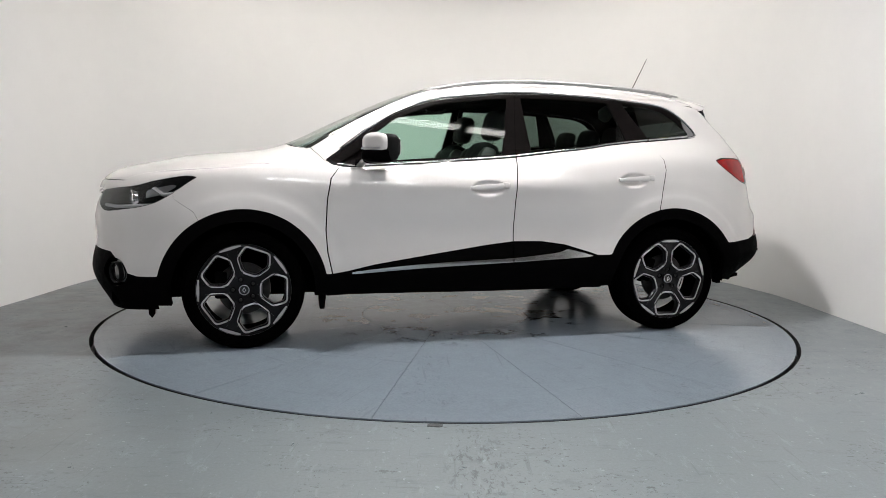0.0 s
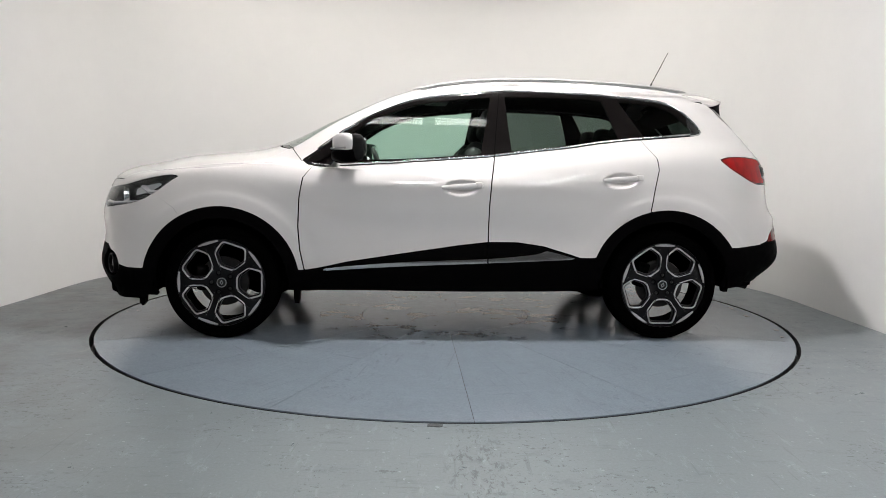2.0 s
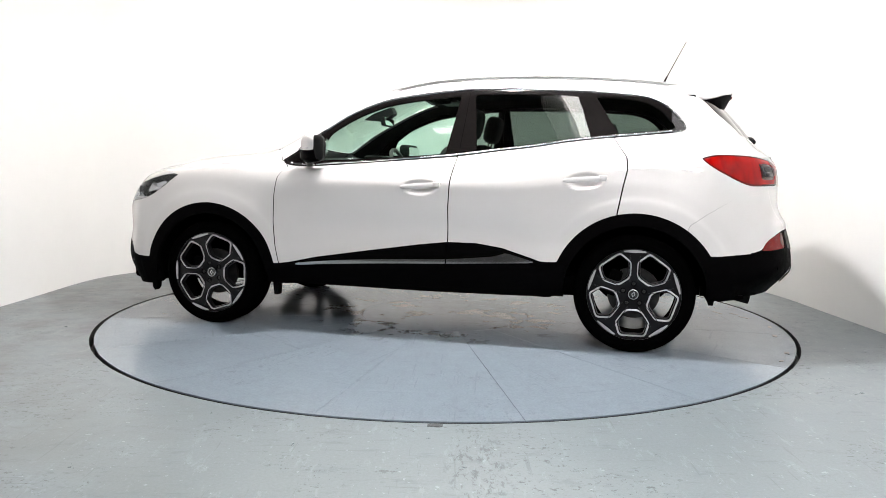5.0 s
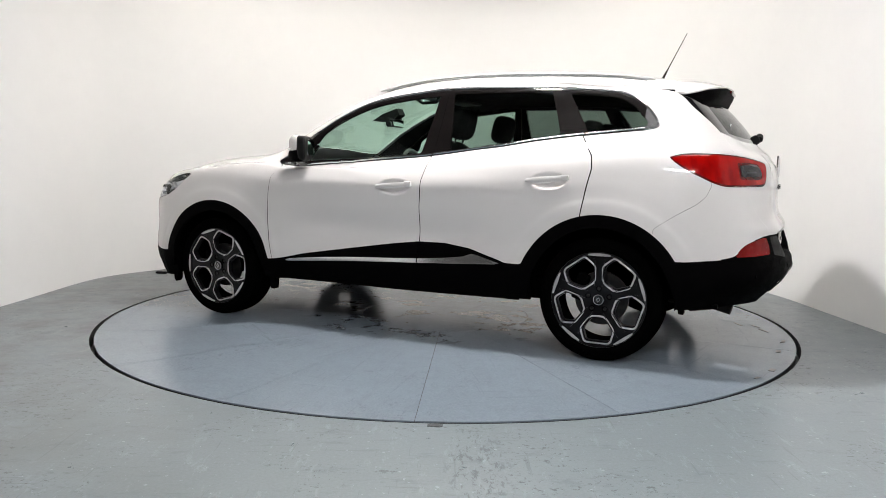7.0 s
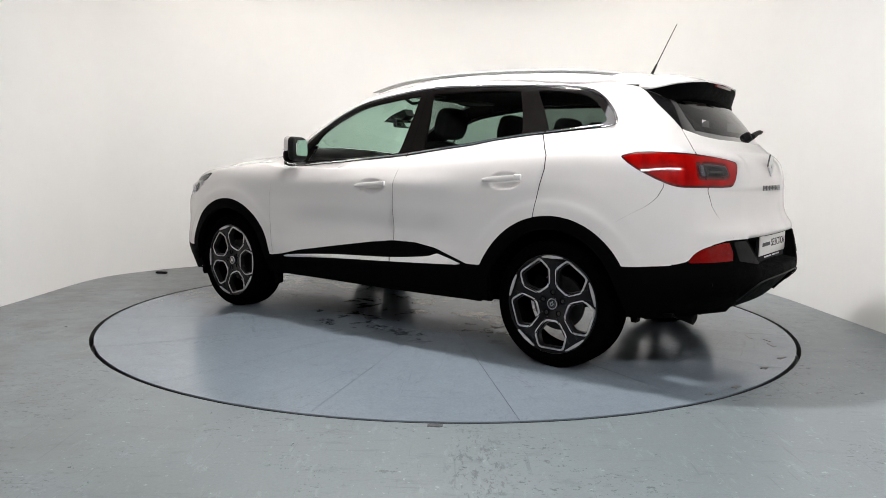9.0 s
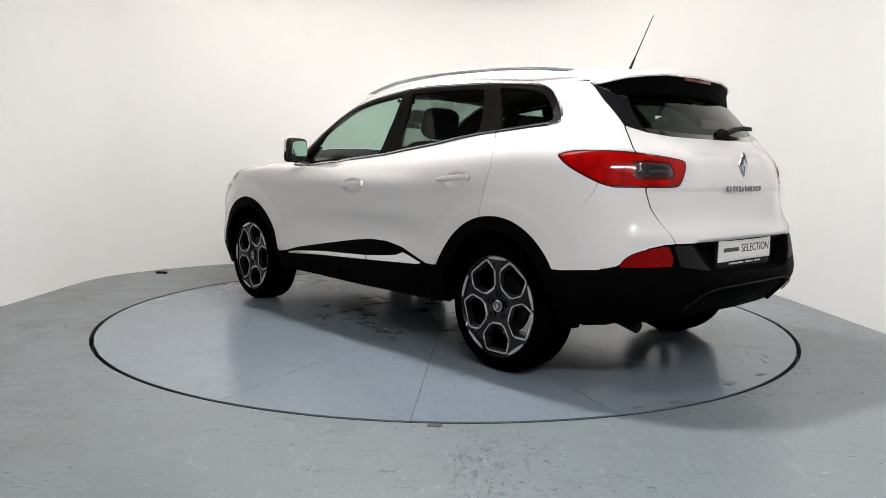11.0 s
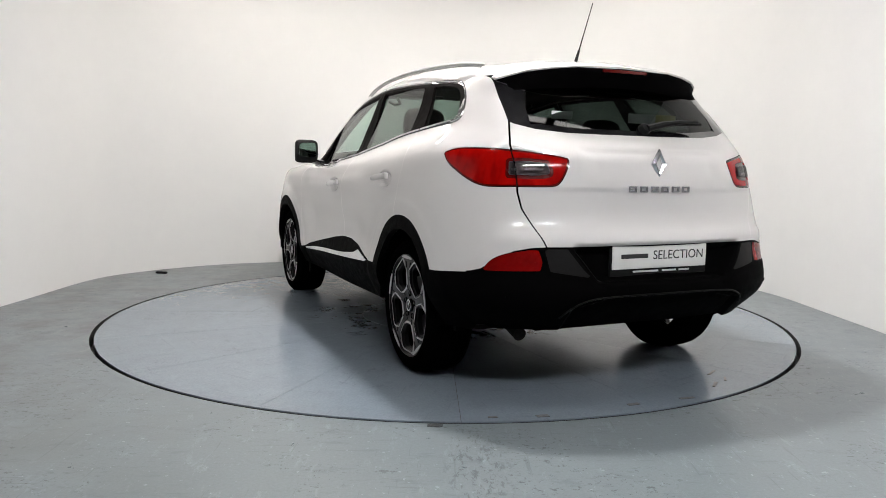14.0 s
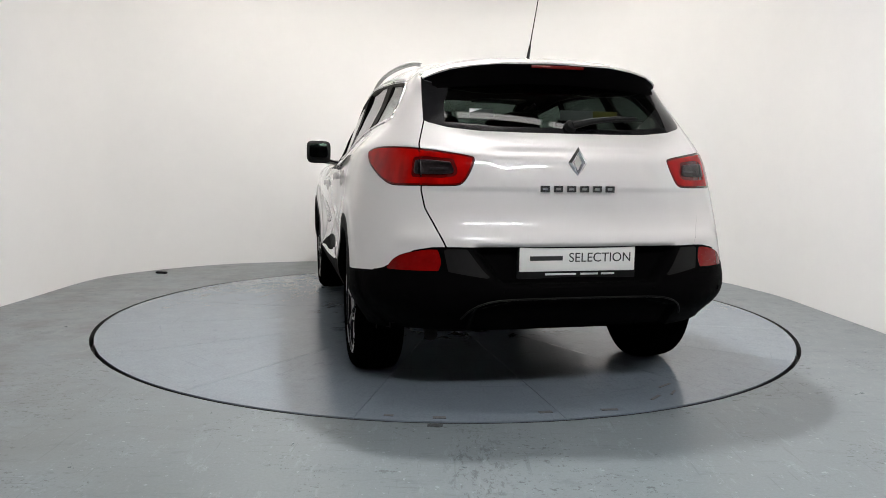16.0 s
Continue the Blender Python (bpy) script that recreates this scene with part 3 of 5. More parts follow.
def fair(S, axis):
    """Lays a pane on the smoothest curved sheet through it, so that it mirrors cleanly."""
    W = S[0].copy()
    if axis == 1:
        a, b = W[:, 0], W[:, 2]
        t = lambda a, b: np.stack([np.ones_like(a), a, b, a * a, 0 * a, b * b], 1)
        da = lambda a, b, k: k[1] + 2 * k[3] * a + k[4] * b
        db = lambda a, b, k: k[2] + k[4] * a + 2 * k[5] * b
    else:
        a, b = W[:, 1], W[:, 2]
        t = lambda a, b: np.stack([np.ones_like(a), a * a, b, b * b, a * a * b], 1)
        da = lambda a, b, k: 2 * k[1] * a + 2 * k[4] * a * b
        db = lambda a, b, k: k[2] + 2 * k[3] * b + k[4] * a * a
    k = np.linalg.lstsq(t(a, b), W[:, axis], rcond=None)[0]
    W[:, axis] = t(a, b) @ k
    n = np.zeros((len(W), 3))
    n[:, axis] = 1
    n[:, 0 if axis == 1 else 1] = -da(a, b, k)
    n[:, 2] = -db(a, b, k)
    n /= np.linalg.norm(n, axis=1)[:, None]
    if (n * W[:, 3:6]).sum() < 0:
        n = -n
    W[:, 3:6] = n
    return W, S[1]


def skin_at(p, depth):
    """The point of the skin nearest to p, sunk by depth."""
    q = (p[0], abs(p[1]), p[2])
    d = np.linalg.norm(GRID - np.array(q), axis=2)
    i = np.unravel_index(d.argmin(), d.shape)
    r = GRID[i] - NORM[i] * depth
    return (float(r[0]), float(r[1]) * (1 if p[1] >= 0 else -1), float(r[2]))


def side_at(x, z, out):
    """The point of the car's side at (x, z), raised by out."""
    nv, nu = GRID.shape[:2]
    sub = slice(int(nu * .25), int(nu * .80))
    d = np.hypot(GRID[:, sub, 0] - x, GRID[:, sub, 2] - z) + (GRID[:, sub, 1] < .4) * 9
    i = np.unravel_index(d.argmin(), d.shape)
    n = NORM[:, sub][i]
    g = GRID[:, sub][i]
    y = g[1] - (n[0] * (x - g[0]) + n[2] * (z - g[2])) / max(n[1], 0.3)
    return np.array([x, y, z]) + n * out


def skin_object(name, S, mat, parent, label="", sides=(1,), thick=0.0):
    """A mesh from cut skin; sides 1 is the left half, -1 its mirror image, (1, -1) both in one mesh."""
    Ws, Fs, k = [], [], 0
    for sg in sides:
        W = S[0].copy()
        W[:, [1, 4]] *= sg
        F = S[1] if sg > 0 else S[1][:, ::-1]
        Ws.append(W)
        Fs.append(F + k)
        k += len(W)
    W, F = np.concatenate(Ws), np.concatenate(Fs)
    if len(sides) == 2:
        near = np.abs(W[:, 1]) < 1e-6
        W[near, 1] = 0
        W[near, 4] = 0
    # faces look outward
    c = np.cross(W[F[:, 1], :3] - W[F[:, 0], :3], W[F[:, 2], :3] - W[F[:, 0], :3])
    if (c * W[F[:, 0], 3:6]).sum() < 0:
        F = F[:, ::-1]
    co, no, tri = W[:, :3], W[:, 3:6], F
    if thick:
        e = np.concatenate([F[:, [0, 1]], F[:, [1, 2]], F[:, [2, 0]]])
        key, cnt = np.unique(np.sort(e, 1), axis=0, return_counts=True)
        rim = {tuple(q) for q in key[cnt == 1]}
        be = np.array([q for q in e if tuple(sorted(q)) in rim])
        keep = np.abs(co[be][:, :, 1]).max(1) > 1e-5
        be = be[keep]
        used, inv = np.unique(be, return_inverse=True)
        inv = inv.reshape(be.shape)
        k0, k1 = len(co), len(co) + len(used)
        co = np.concatenate([co, co[used], co[used] - no[used] * thick])
        no = np.concatenate([no, no[used], no[used]])
        tri = np.concatenate([F, np.stack([inv[:, 1] + k0, inv[:, 0] + k0, inv[:, 0] + k1], 1), np.stack([inv[:, 1] + k0, inv[:, 0] + k1, inv[:, 1] + k1], 1)])
    me = bpy.data.meshes.new(name)
    me.from_pydata(co.tolist(), [], tri.tolist())
    me.polygons.foreach_set("use_smooth", [True] * len(me.polygons))
    me.materials.append(mat)
    me.update()
    nn = no / np.maximum(np.linalg.norm(no, axis=1)[:, None], 1e-9)
    me.normals_split_custom_set_from_vertices(nn.tolist())
    ob = new(name, me)
    ob.parent = parent
    if label:
        ob["label"] = label
    return ob
# ---------------------------------------------------------------- the car
car = new("car")
tagged(car, "pearl white five-door crossover with black lower cladding on the platform", "car")
DLO = [(.865, 1.062, 1), (.80, 1.030), (.72, 1.022), (.27, 1.05), (-.25, 1.09), (-.57, 1.13), (-.74, 1.15), (-.91, 1.178), (-1.08, 1.199), (-1.21, 1.21), (-1.43, 1.23),
       (-1.54, 1.242), (-1.575, 1.262), (-1.545, 1.325), (-1.46, 1.405), (-1.385, 1.445), (-1.29, 1.466), (-1.04, 1.487), (-.76, 1.498), (-.35, 1.505), (-.14, 1.488),
       (.135, 1.455), (.275, 1.422), (.45, 1.35), (.55, 1.288), (.75, 1.142)]
PANES = {
    "front_door_window": [(.66, 1.062, 1), (.27, 1.076), (-.205, 1.110, 1), (-.272, 1.466, 1), (-.14, 1.455), (.13, 1.423), (.27, 1.388), (.44, 1.318), (.56, 1.238, 1), (.60, 1.15)],
    "rear_door_window": [(-.392, 1.128, 1), (-.57, 1.148), (-.74, 1.170), (-.91, 1.197), (-1.055, 1.217, 1), (-.965, 1.458, 1), (-.74, 1.468), (-.355, 1.473, 1)],
    "quarter_window": [(-1.205, 1.232, 1), (-1.42, 1.250), (-1.495, 1.258), (-1.515, 1.275), (-1.48, 1.325), (-1.42, 1.382), (-1.355, 1.418), (-1.27, 1.440), (-1.065, 1.458, 1)],
}
HEAD = [(2.075, .48, .80, 1), (2.04, .60, .768), (1.95, .77, .780), (1.80, .84, .812), (1.69, .86, .870), (1.60, .855, .936), (1.555, .845, .958, 1), (1.62, .83, .966), (1.78, .785, .937),
        (1.89, .73, .908), (1.99, .60, .893), (2.075, .48, .878, 1)]
TAIL = [(-1.655, .835, 1.098, 1), (-1.73, .81, 1.116), (-1.85, .77, 1.118), (-1.97, .70, 1.112), (-2.05, .56, 1.096), (-2.09, .45, 1.076), (-2.092, .44, 1.062), (-2.10, .46, 1.01),
        (-2.11, .495, .962), (-2.10, .53, .953), (-2.03, .67, .951), (-1.98, .74, .950), (-1.93, .78, .953), (-1.86, .81, .975), (-1.76, .84, 1.025), (-1.69, .845, 1.07)]
INSERT = [(-2.0, .684, 1.056, 1), (-2.03, .63, 1.058), (-2.07, .535, 1.050, 1), (-2.08, .525, 1.01), (-2.05, .57, 1.0, 1), (-2.0, .684, 1.002, 1)]
REFLECTOR = [(-2.00, .815, .598, 1), (-2.02, .775, .640), (-2.05, .73, .668), (-2.10, .64, .690), (-2.12, .60, .692, 1), (-2.13, .585, .64), (-2.125, .59, .604, 1), (-2.06, .72, .600)]
FOG = [(2.03, .70, .52, 1), (1.96, .775, .50), (1.93, .80, .43), (1.97, .78, .37), (2.04, .70, .36), (2.07, .66, .44)]


def low_line(x, y):
    """Height at which white paint meets black cladding."""
    zx = np.interp(x, [-2.4, -2.0, -1.76, -1.73, -.88, -.80, -.75, -.58, -.42, -.25, -.08, .25, .59, .75, .84, 1.7, 1.88, 1.93, 1.985, 2.03, 2.3],
                   [.60, .592, .572, .572, .503, .503, .52, .57, .592, .592, .572, .522, .468, .432, .418, .420, .420, .435, .50, .545, .56])
    zy = np.interp(y, [0, .56, .62, .69, .75, .80, .83], [.704, .703, .700, .685, .650, .605, .592])
    return np.where(x < -1.93, zy, zx)


def hub_r(S):
    r = np.minimum(np.hypot(X(S) - FRONT_HUB[0], Z(S) - FRONT_HUB[1]), np.hypot(X(S) - REAR_HUB[0], Z(S) - REAR_HUB[1]))
    return np.where(Y(S) > 0.5, r, 9.0)


def gap_a(z): return np.interp(z, [.40, .54, .67, .84, .96, 1.02, 1.06, 1.2], [.832, .862, .872, .864, .842, .795, .865, 1.0])
def gap_b(z): return np.interp(z, [.40, .59, .80, .95, 1.12], [-.246, -.250, -.252, -.262, -.290])
def gap_c(z): return np.interp(z, [.40, .80, .94, 1.03, 1.10, 1.16, 1.22], [-1.16, -1.22, -1.245, -1.265, -1.258, -1.215, -1.175])
def belt_z(x): return np.interp(-x, [-.9, -.8, -.72, -.27, .25, .57, .74, .91, 1.08, 1.3, 1.6], [1.06, 1.03, 1.022, 1.05, 1.09, 1.13, 1.15, 1.178, 1.199, 1.22, 1.25]) + 0.004


def build_skin():
    rest = whole_skin()
    seams = []

    def take(f, gap=0.0):
        nonlocal rest
        inside, rest = clip(rest, f + gap)
        if gap:
            ff = LAST[0](rest)
            seam, rest = clip(rest, ff - gap)
            seams.append(seam)
        return inside

    LAST = [None]

    def panel(fn, gap=0.0034):
        LAST[0] = fn
        return take(fn(rest), gap)

    take(hub_r(rest) - 0.392)
    head = panel(lambda S: wrap_poly(S, HEAD), 0.002)
    tail = panel(lambda S: wrap_poly(S, TAIL), 0.002)
    refl = panel(lambda S: wrap_poly(S, REFLECTOR), 0.0015)
    fog = take(wrap_poly(rest, FOG))
    dlo = take(side_poly(rest, DLO))
    screen = panel(lambda S: np.maximum.reduce([Y(S) - np.interp(Z(S), [1.10, 1.54], [.625, .485]), np.interp(Y(S), [0, .33, .6], [1.170, 1.160, 1.132]) - Z(S),
                                                Z(S) - np.interp(Y(S), [0, .3, .5], [1.532, 1.527, 1.507]), .1 - X(S)]), 0.003)
    hatch_glass = take(np.maximum.reduce([Y(rest) - np.interp(Z(rest), [1.22, 1.30, 1.41, 1.47], [.618, .608, .592, .580]),
                                          np.interp(Y(rest), [0, .22, .38, .52, .60, .66], [1.180, 1.181, 1.185, 1.200, 1.222, 1.27]) - Z(rest), Z(rest) - 1.465, X(rest) + 1.5]))
    # black cladding
    black = take(np.minimum(Z(rest) - low_line(X(rest), Y(rest)), hub_r(rest) - 0.462))
    seam_fn = [
        ("tailgate", lambda S: np.maximum.reduce([Y(S) - np.interp(Z(S), [.70, .79, .86, .93, 1.13, 1.24, 1.30, 1.5], [.565, .605, .640, .652, .648, .610, .58, .50]), X(S) + 1.60, Z(S) - 1.50])),
        ("bonnet", lambda S: np.maximum.reduce([Y(S) - np.interp(X(S), [.85, .98, 1.06, 1.13, 1.3, 1.5, 1.8, 2.0, 2.16], [.55, .62, .665, .69, .705, .715, .69, .60, .25]), .7 - X(S), .935 - Z(S), Z(S) - 1.17])),
        ("front_door", lambda S: np.maximum.reduce([X(S) - gap_a(Z(S)), gap_b(Z(S)) - X(S), Z(S) - belt_z(X(S))])),
        ("rear_door", lambda S: np.maximum.reduce([X(S) - gap_b(Z(S)), gap_c(Z(S)) - X(S), Z(S) - belt_z(X(S))])),
        ("front_bumper", lambda S: np.maximum.reduce([np.interp(Z(S), [.7, .77, .84, .95], [1.545, 1.58, 1.685, 1.69]) - X(S), Z(S) - .935])),
        ("front_wing", lambda S: np.maximum.reduce([gap_a(Z(S)) - X(S), Z(S) - 1.14])),
        ("rear_bumper_skin", lambda S: np.maximum.reduce([X(S) - np.interp(Z(S), [.5, .73, .80, .86, .90, .95], [-1.58, -1.60, -1.70, -1.80, -1.84, -1.86]), Z(S) - 0.975])),
    ]
    out = {name: panel(fn, 0.0014 if "bumper" in name else 0.0040) for name, fn in seam_fn}
    out.update(head=head, tail=tail, refl=refl, fog=fog, dlo=dlo, screen=screen, hatch_glass=hatch_glass, black=black, shell=rest, seams=merge(*seams))
    return out


SKIN = build_skin()
BOTH = (1, -1)
T = 0.007


def build_body():
    skin_object("body_shell", SKIN["shell"], PAINT, car, sides=BOTH, thick=T)
    skin_object("bonnet", SKIN["bonnet"], PAINT, car, sides=BOTH, thick=T)
    nose = SKIN["front_bumper"]
    grille, nose = clip(nose, np.maximum.reduce([Y(nose) - np.interp(Z(nose), [.74, .88], [.42, .50]), Z(nose) - .885, .745 - Z(nose)]))
    fbump = skin_object("front_bumper", nose, PAINT, car, sides=BOTH, thick=T)
    skin_object("grille", sink(grille, 0.02), GLOSSBLACK, fbump, "gloss black grille", sides=BOTH)
    for z in (.775, .815, .855):
        part("grille_bar", tube([skin_at((2.1, y, z), .006) for y in np.linspace(-.40, .40, 15)], .006, 6), CHROME, fbump)
    for sg in BOTH:
        skin_object("rear_bumper_corner", SKIN["rear_bumper_skin"], PAINT, car, sides=(sg,), thick=T)
    skin_object("panel_joint", sink(SKIN["seams"], 0.006), DARK, car, "dark joints between the body panels", sides=BOTH)["kind"] = "stuff"
    gate = skin_object("tailgate", SKIN["tailgate"], PAINT, car, sides=BOTH, thick=T)
    screen = skin_object("windscreen", sink(SKIN["screen"], 0.002), SCREENGLASS, car, "green-tinted windscreen", sides=BOTH)
    screen.visible_shadow = False
    doors = {}
    for sg in (1, -1):
        skin_object("front_wing", SKIN["front_wing"], PAINT, car, sides=(sg,), thick=T)
        doors["front", sg] = skin_object("front_door", SKIN["front_door"], PAINT, car, sides=(sg,), thick=T)
        doors["rear", sg] = skin_object("rear_door", SKIN["rear_door"], PAINT, car, sides=(sg,), thick=T)
    # glass on the tailgate
    inner, rim = clip(SKIN["hatch_glass"], np.maximum.reduce([Y(SKIN["hatch_glass"]) - np.interp(Z(SKIN["hatch_glass"]), [1.20, 1.30, 1.44], [.53, .52, .46]),
                                                                np.interp(Y(SKIN["hatch_glass"]), [0, .3, .5], [1.205, 1.208, 1.225]) - Z(SKIN["hatch_glass"])]))
    skin_object("rear_window", sink(fair(inner, 0), 0.004), HATCHGLASS, gate, "dark rear window", sides=BOTH).visible_shadow = False
    skin_object("window_border", sink(rim, 0.003), GLOSSBLACK, gate, sides=BOTH)
    # black cladding: bumpers, sills, arches
    low = SKIN["black"]
    arch, low = clip(low, np.where(Z(low) > 0.12, hub_r(low) - 0.462, 1.0))
    arch = clip(arch, np.interp(X(arch), [-1.3, -1.2, .8, 1.1, 1.5, 1.6], [.315, .298, .288, .288, .258, .252]) - Z(arch))[0]
    fa, ra = clip(arch, -X(arch))
    front, low = clip(low, 1.0 - X(low))
    rear, sill = clip(low, X(low) + 1.2)
    front, rear = largest(front), largest(rear)
    STRIP = [(.755, .411, 1), (.69, .430), (.25, .468), (-.25, .492), (-.50, .515), (-.545, .522, 1), (-.60, .541, 1), (-.68, .522), (-.772, .497, 1), (-.74, .491), (-.25, .467), (.25, .444), (.70, .415)]
    clad, sill_low = clip(sill, np.interp(X(sill), [-.80, -.25, .25, .75], [.478, .445, .420, .402]) - Z(sill))
    clad, scrap = clip(clad, np.maximum(X(clad) - .835, -.84 - X(clad)))
    sill_low = merge(sill_low, scrap)
    strip, clad = clip(clad, side_poly(clad, STRIP))
    strip_f, strip_r = clip(strip, -.247 - X(strip))
    strip_f, strip_r = clip(strip_f, .004 - (X(strip_f) + .247))[0], clip(strip_r, X(strip_r) + .247 + .004)[0]
    clad_f, clad_r = clip(clad, -.247 - X(clad))
    clad_f, clad_r = clip(clad_f, .0025 - (X(clad_f) + .247))[0], clip(clad_r, X(clad_r) + .247 + .0025)[0]
    fb = skin_object("lower_front_bumper", front, PLASTIC, car, "black grained plastic lower bumper", sides=BOTH, thick=T)
    rb = skin_object("lower_rear_bumper", rear, PLASTIC, car, "black grained plastic lower bumper", sides=BOTH, thick=T)
    for sg in (1, -1):
        # paler wing: light caught by the bumper's ledge, put into the colour
        wing = clip(rear, rear_poly(rear, [(.575, .694, 1), (.482, .694, 1), (.425, .612), (.388, .575, 1), (.50, .592), (.56, .602, 1)]))[0]
        skin_object("bumper_wing", sink(wing, -0.004), LITPLASTIC, rb, "black bumper wing coloured lighter where light catches it", sides=(sg,), thick=0.006)
        for piece in (fa, ra):
            skin_object("wheel_arch_trim", piece, PLASTIC, car, "black grained plastic arch trim", sides=(sg,), thick=0.03)
        skin_object("side_sill", sill_low, PLASTIC, car, "black grained plastic sill", sides=(sg,), thick=T)
        for clad, strip, door in ((clad_f, strip_f, doors["front", sg]), (clad_r, strip_r, doors["rear", sg])):
            skin_object("door_cladding", clad, PLASTIC, door, "black grained plastic door cladding", sides=(sg,), thick=T)
            skin_object("sill_strip", sink(strip, -0.006), CHROME, door, "bright chrome lower door strip", sides=(sg,), thick=0.01)
        skin_object("fog_lamp_surround", sink(SKIN["fog"], 0.03), GLOSSBLACK, fb, sides=(sg,))
    # side windows
    d = SKIN["dlo"]
    body, edge = clip(d, side_poly(d, DLO) + 0.013)
    panes = {}
    for name, pts in PANES.items():
        inside, body = clip(body, side_poly(body, pts))
        panes[name] = inside
    fblk, rblk = clip(body, gap_bw(Z(body)) - X(body))
    fblk = clip(fblk, gap_bw(Z(fblk)) + 0.003 - X(fblk))[0]
    rblk = clip(rblk, X(rblk) - gap_bw(Z(rblk)) + 0.003)[0]
    rblk, qblk = clip(rblk, gap_cw(Z(rblk)) - X(rblk))
    fe, re_ = clip(edge, gap_bw(Z(edge)) - X(edge))
    re_, qe = clip(re_, gap_cw(Z(re_)) - X(re_))
    thickq, qblk = clip(qblk, X(qblk) + 1.495)
    seam = clip(clip(body, np.abs(X(body) - gap_bw(Z(body))) - 0.05)[0], 1.02 - Z(clip(body, np.abs(X(body) - gap_bw(Z(body))) - 0.05)[0]))[0]
    for sg in (1, -1):
        skin_object("pillar_seal", sink(seam, 0.009), DARK, car, "black rubber pillar seal", sides=(sg,))
        for nm, blk, ed, par in (("front", fblk, fe, doors["front", sg]), ("rear", rblk, re_, doors["rear", sg]), ("quarter", qblk, qe, car)):
            skin_object("window_frame", sink(blk, 0.002), PILLAR, par, "satin black pillar trim", sides=(sg,), thick=0.02)
            skin_object("window_seal", sink(ed, 0.001), GLOSSBLACK, par, sides=(sg,), thick=0.012)
        for par, x0, x1 in ((doors["front", sg], .80, -.283), (doors["rear", sg], -.291, -1.190), (car, -1.200, -1.50)):
            xs = np.linspace(x0, x1, 30)
            line = [side_at(x, belt_z(x) + 0.006, 0.002) * np.array([1, sg, 1]) for x in xs]
            part("chrome_strip", tube([tuple(p) for p in line], 0.0058, 8), CHROME, par, "bright chrome window strip")
        top = curve2([(-1.50, 1.2365), (-1.545, 1.243)] + [q[:2] for q in DLO[12:]] + [(.82, 1.09)], 6, closed=False)
        for par, x0, x1 in ((doors["front", sg], .78, -.318), (doors["rear", sg], -.326, -1.010), (car, -1.022, -1.58)):
            line = [side_at(x + (0.004 if x < -1.5 else 0), z - (0.004 if z > 1.26 else -0.004), 0.0015) * np.array([1, sg, 1]) for x, z in top if x1 <= x <= x0]
            part("chrome_strip", tube([tuple(p) for p in line], 0.0050, 8), CHROME, par, "bright chrome window strip")
        skin_object("chrome_strip", sink(thickq, 0.0), DARKCHROME, car, "dark satin chrome corner trim", sides=(sg,), thick=0.012)
        skin_object("front_door_window", sink(fair(panes["front_door_window"], 1), 0.010), GLASS, doors["front", sg], "green-tinted door glass", sides=(sg,)).visible_shadow = False
        skin_object("rear_door_window", sink(fair(panes["rear_door_window"], 1), 0.010), PRIVACY, doors["rear", sg], "dark privacy glass", sides=(sg,)).visible_shadow = False
        skin_object("quarter_window", sink(fair(panes["quarter_window"], 1), 0.008), PRIVACY, car, "dark privacy glass", sides=(sg,)).visible_shadow = False
    return gate, fb, rb, doors


def gap_bw(z): return np.interp(z, [1.0, 1.09, 1.5], [-.285, -.285, -.325])
def gap_cw(z): return np.interp(z, [1.2, 1.5], [-1.195, -1.005])


gate, low_front, low_rear, DOORS = build_body()


# ---------------------------------------------------------------- wheels
def wheel_outline():
    """Five six-sided pockets in the rim's face, as outlines of (u, v)."""
    out = []
    for k in range(5):
        a0 = radians(109 + 72 * k)
        pts = [(.2505, -17), (.2505, 17), (.186, 31.3), (.094, 26), (.094, -26), (.186, -31.3)]
        out.append([(r * math.cos(a0 + radians(a)), r * math.sin(a0 + radians(a))) for r, a in pts])
    return out


def inset_outline(p, d):
    c = Vector((sum(q[0] for q in p) / len(p), sum(q[1] for q in p) / len(p)))
    out = []
    n = len(p)
    for i in range(n):
        a, b, e = Vector(p[i - 1]), Vector(p[i]), Vector(p[(i + 1) % n])
        n1 = Vector((-(b - a).y, (b - a).x)).normalized()
        n2 = Vector((-(e - b).y, (e - b).x)).normalized()
        m = (n1 + n2).normalized()
        m = m if m.dot(c - b) > 0 else -m
        k = d / max(0.3, abs(m.dot(n1)))
        out.append(tuple(b + m * k))
    return out


def round_outline(p, r=0.25, n=3):
    out = []
    m = len(p)
    for i in range(m):
        a, b, c = Vector(p[i - 1]), Vector(p[i]), Vector(p[(i + 1) % m])
        d = min((a - b).length, (c - b).length) * r
        s, e = b + (a - b).normalized() * d, b + (c - b).normalized() * d
        for k in range(n + 1):
            t = k / n
            out.append(tuple((1 - t) ** 2 * s + 2 * t * (1 - t) * b + t * t * e))
    return out


def loft(outlines):
    """Joins closed outlines of 3D points, each with as many points, by bands."""
    bm = bmesh.new()
    rings = [[bm.verts.new(p) for p in o] for o in outlines]
    for a, b in zip(rings, rings[1:]):
        n = len(a)
        for i in range(n):
            bm.faces.new((a[i], a[(i + 1) % n], b[(i + 1) % n], b[i]))
    return bm


def dish(u, v):
    """Depth of the rim's face: proud at mid radius, drawn in at the hub."""
    r = math.hypot(u, v)
    return -0.024 * bell(r, 0.085) - 0.012 * max(0, (r - 0.2) / 0.06) ** 2


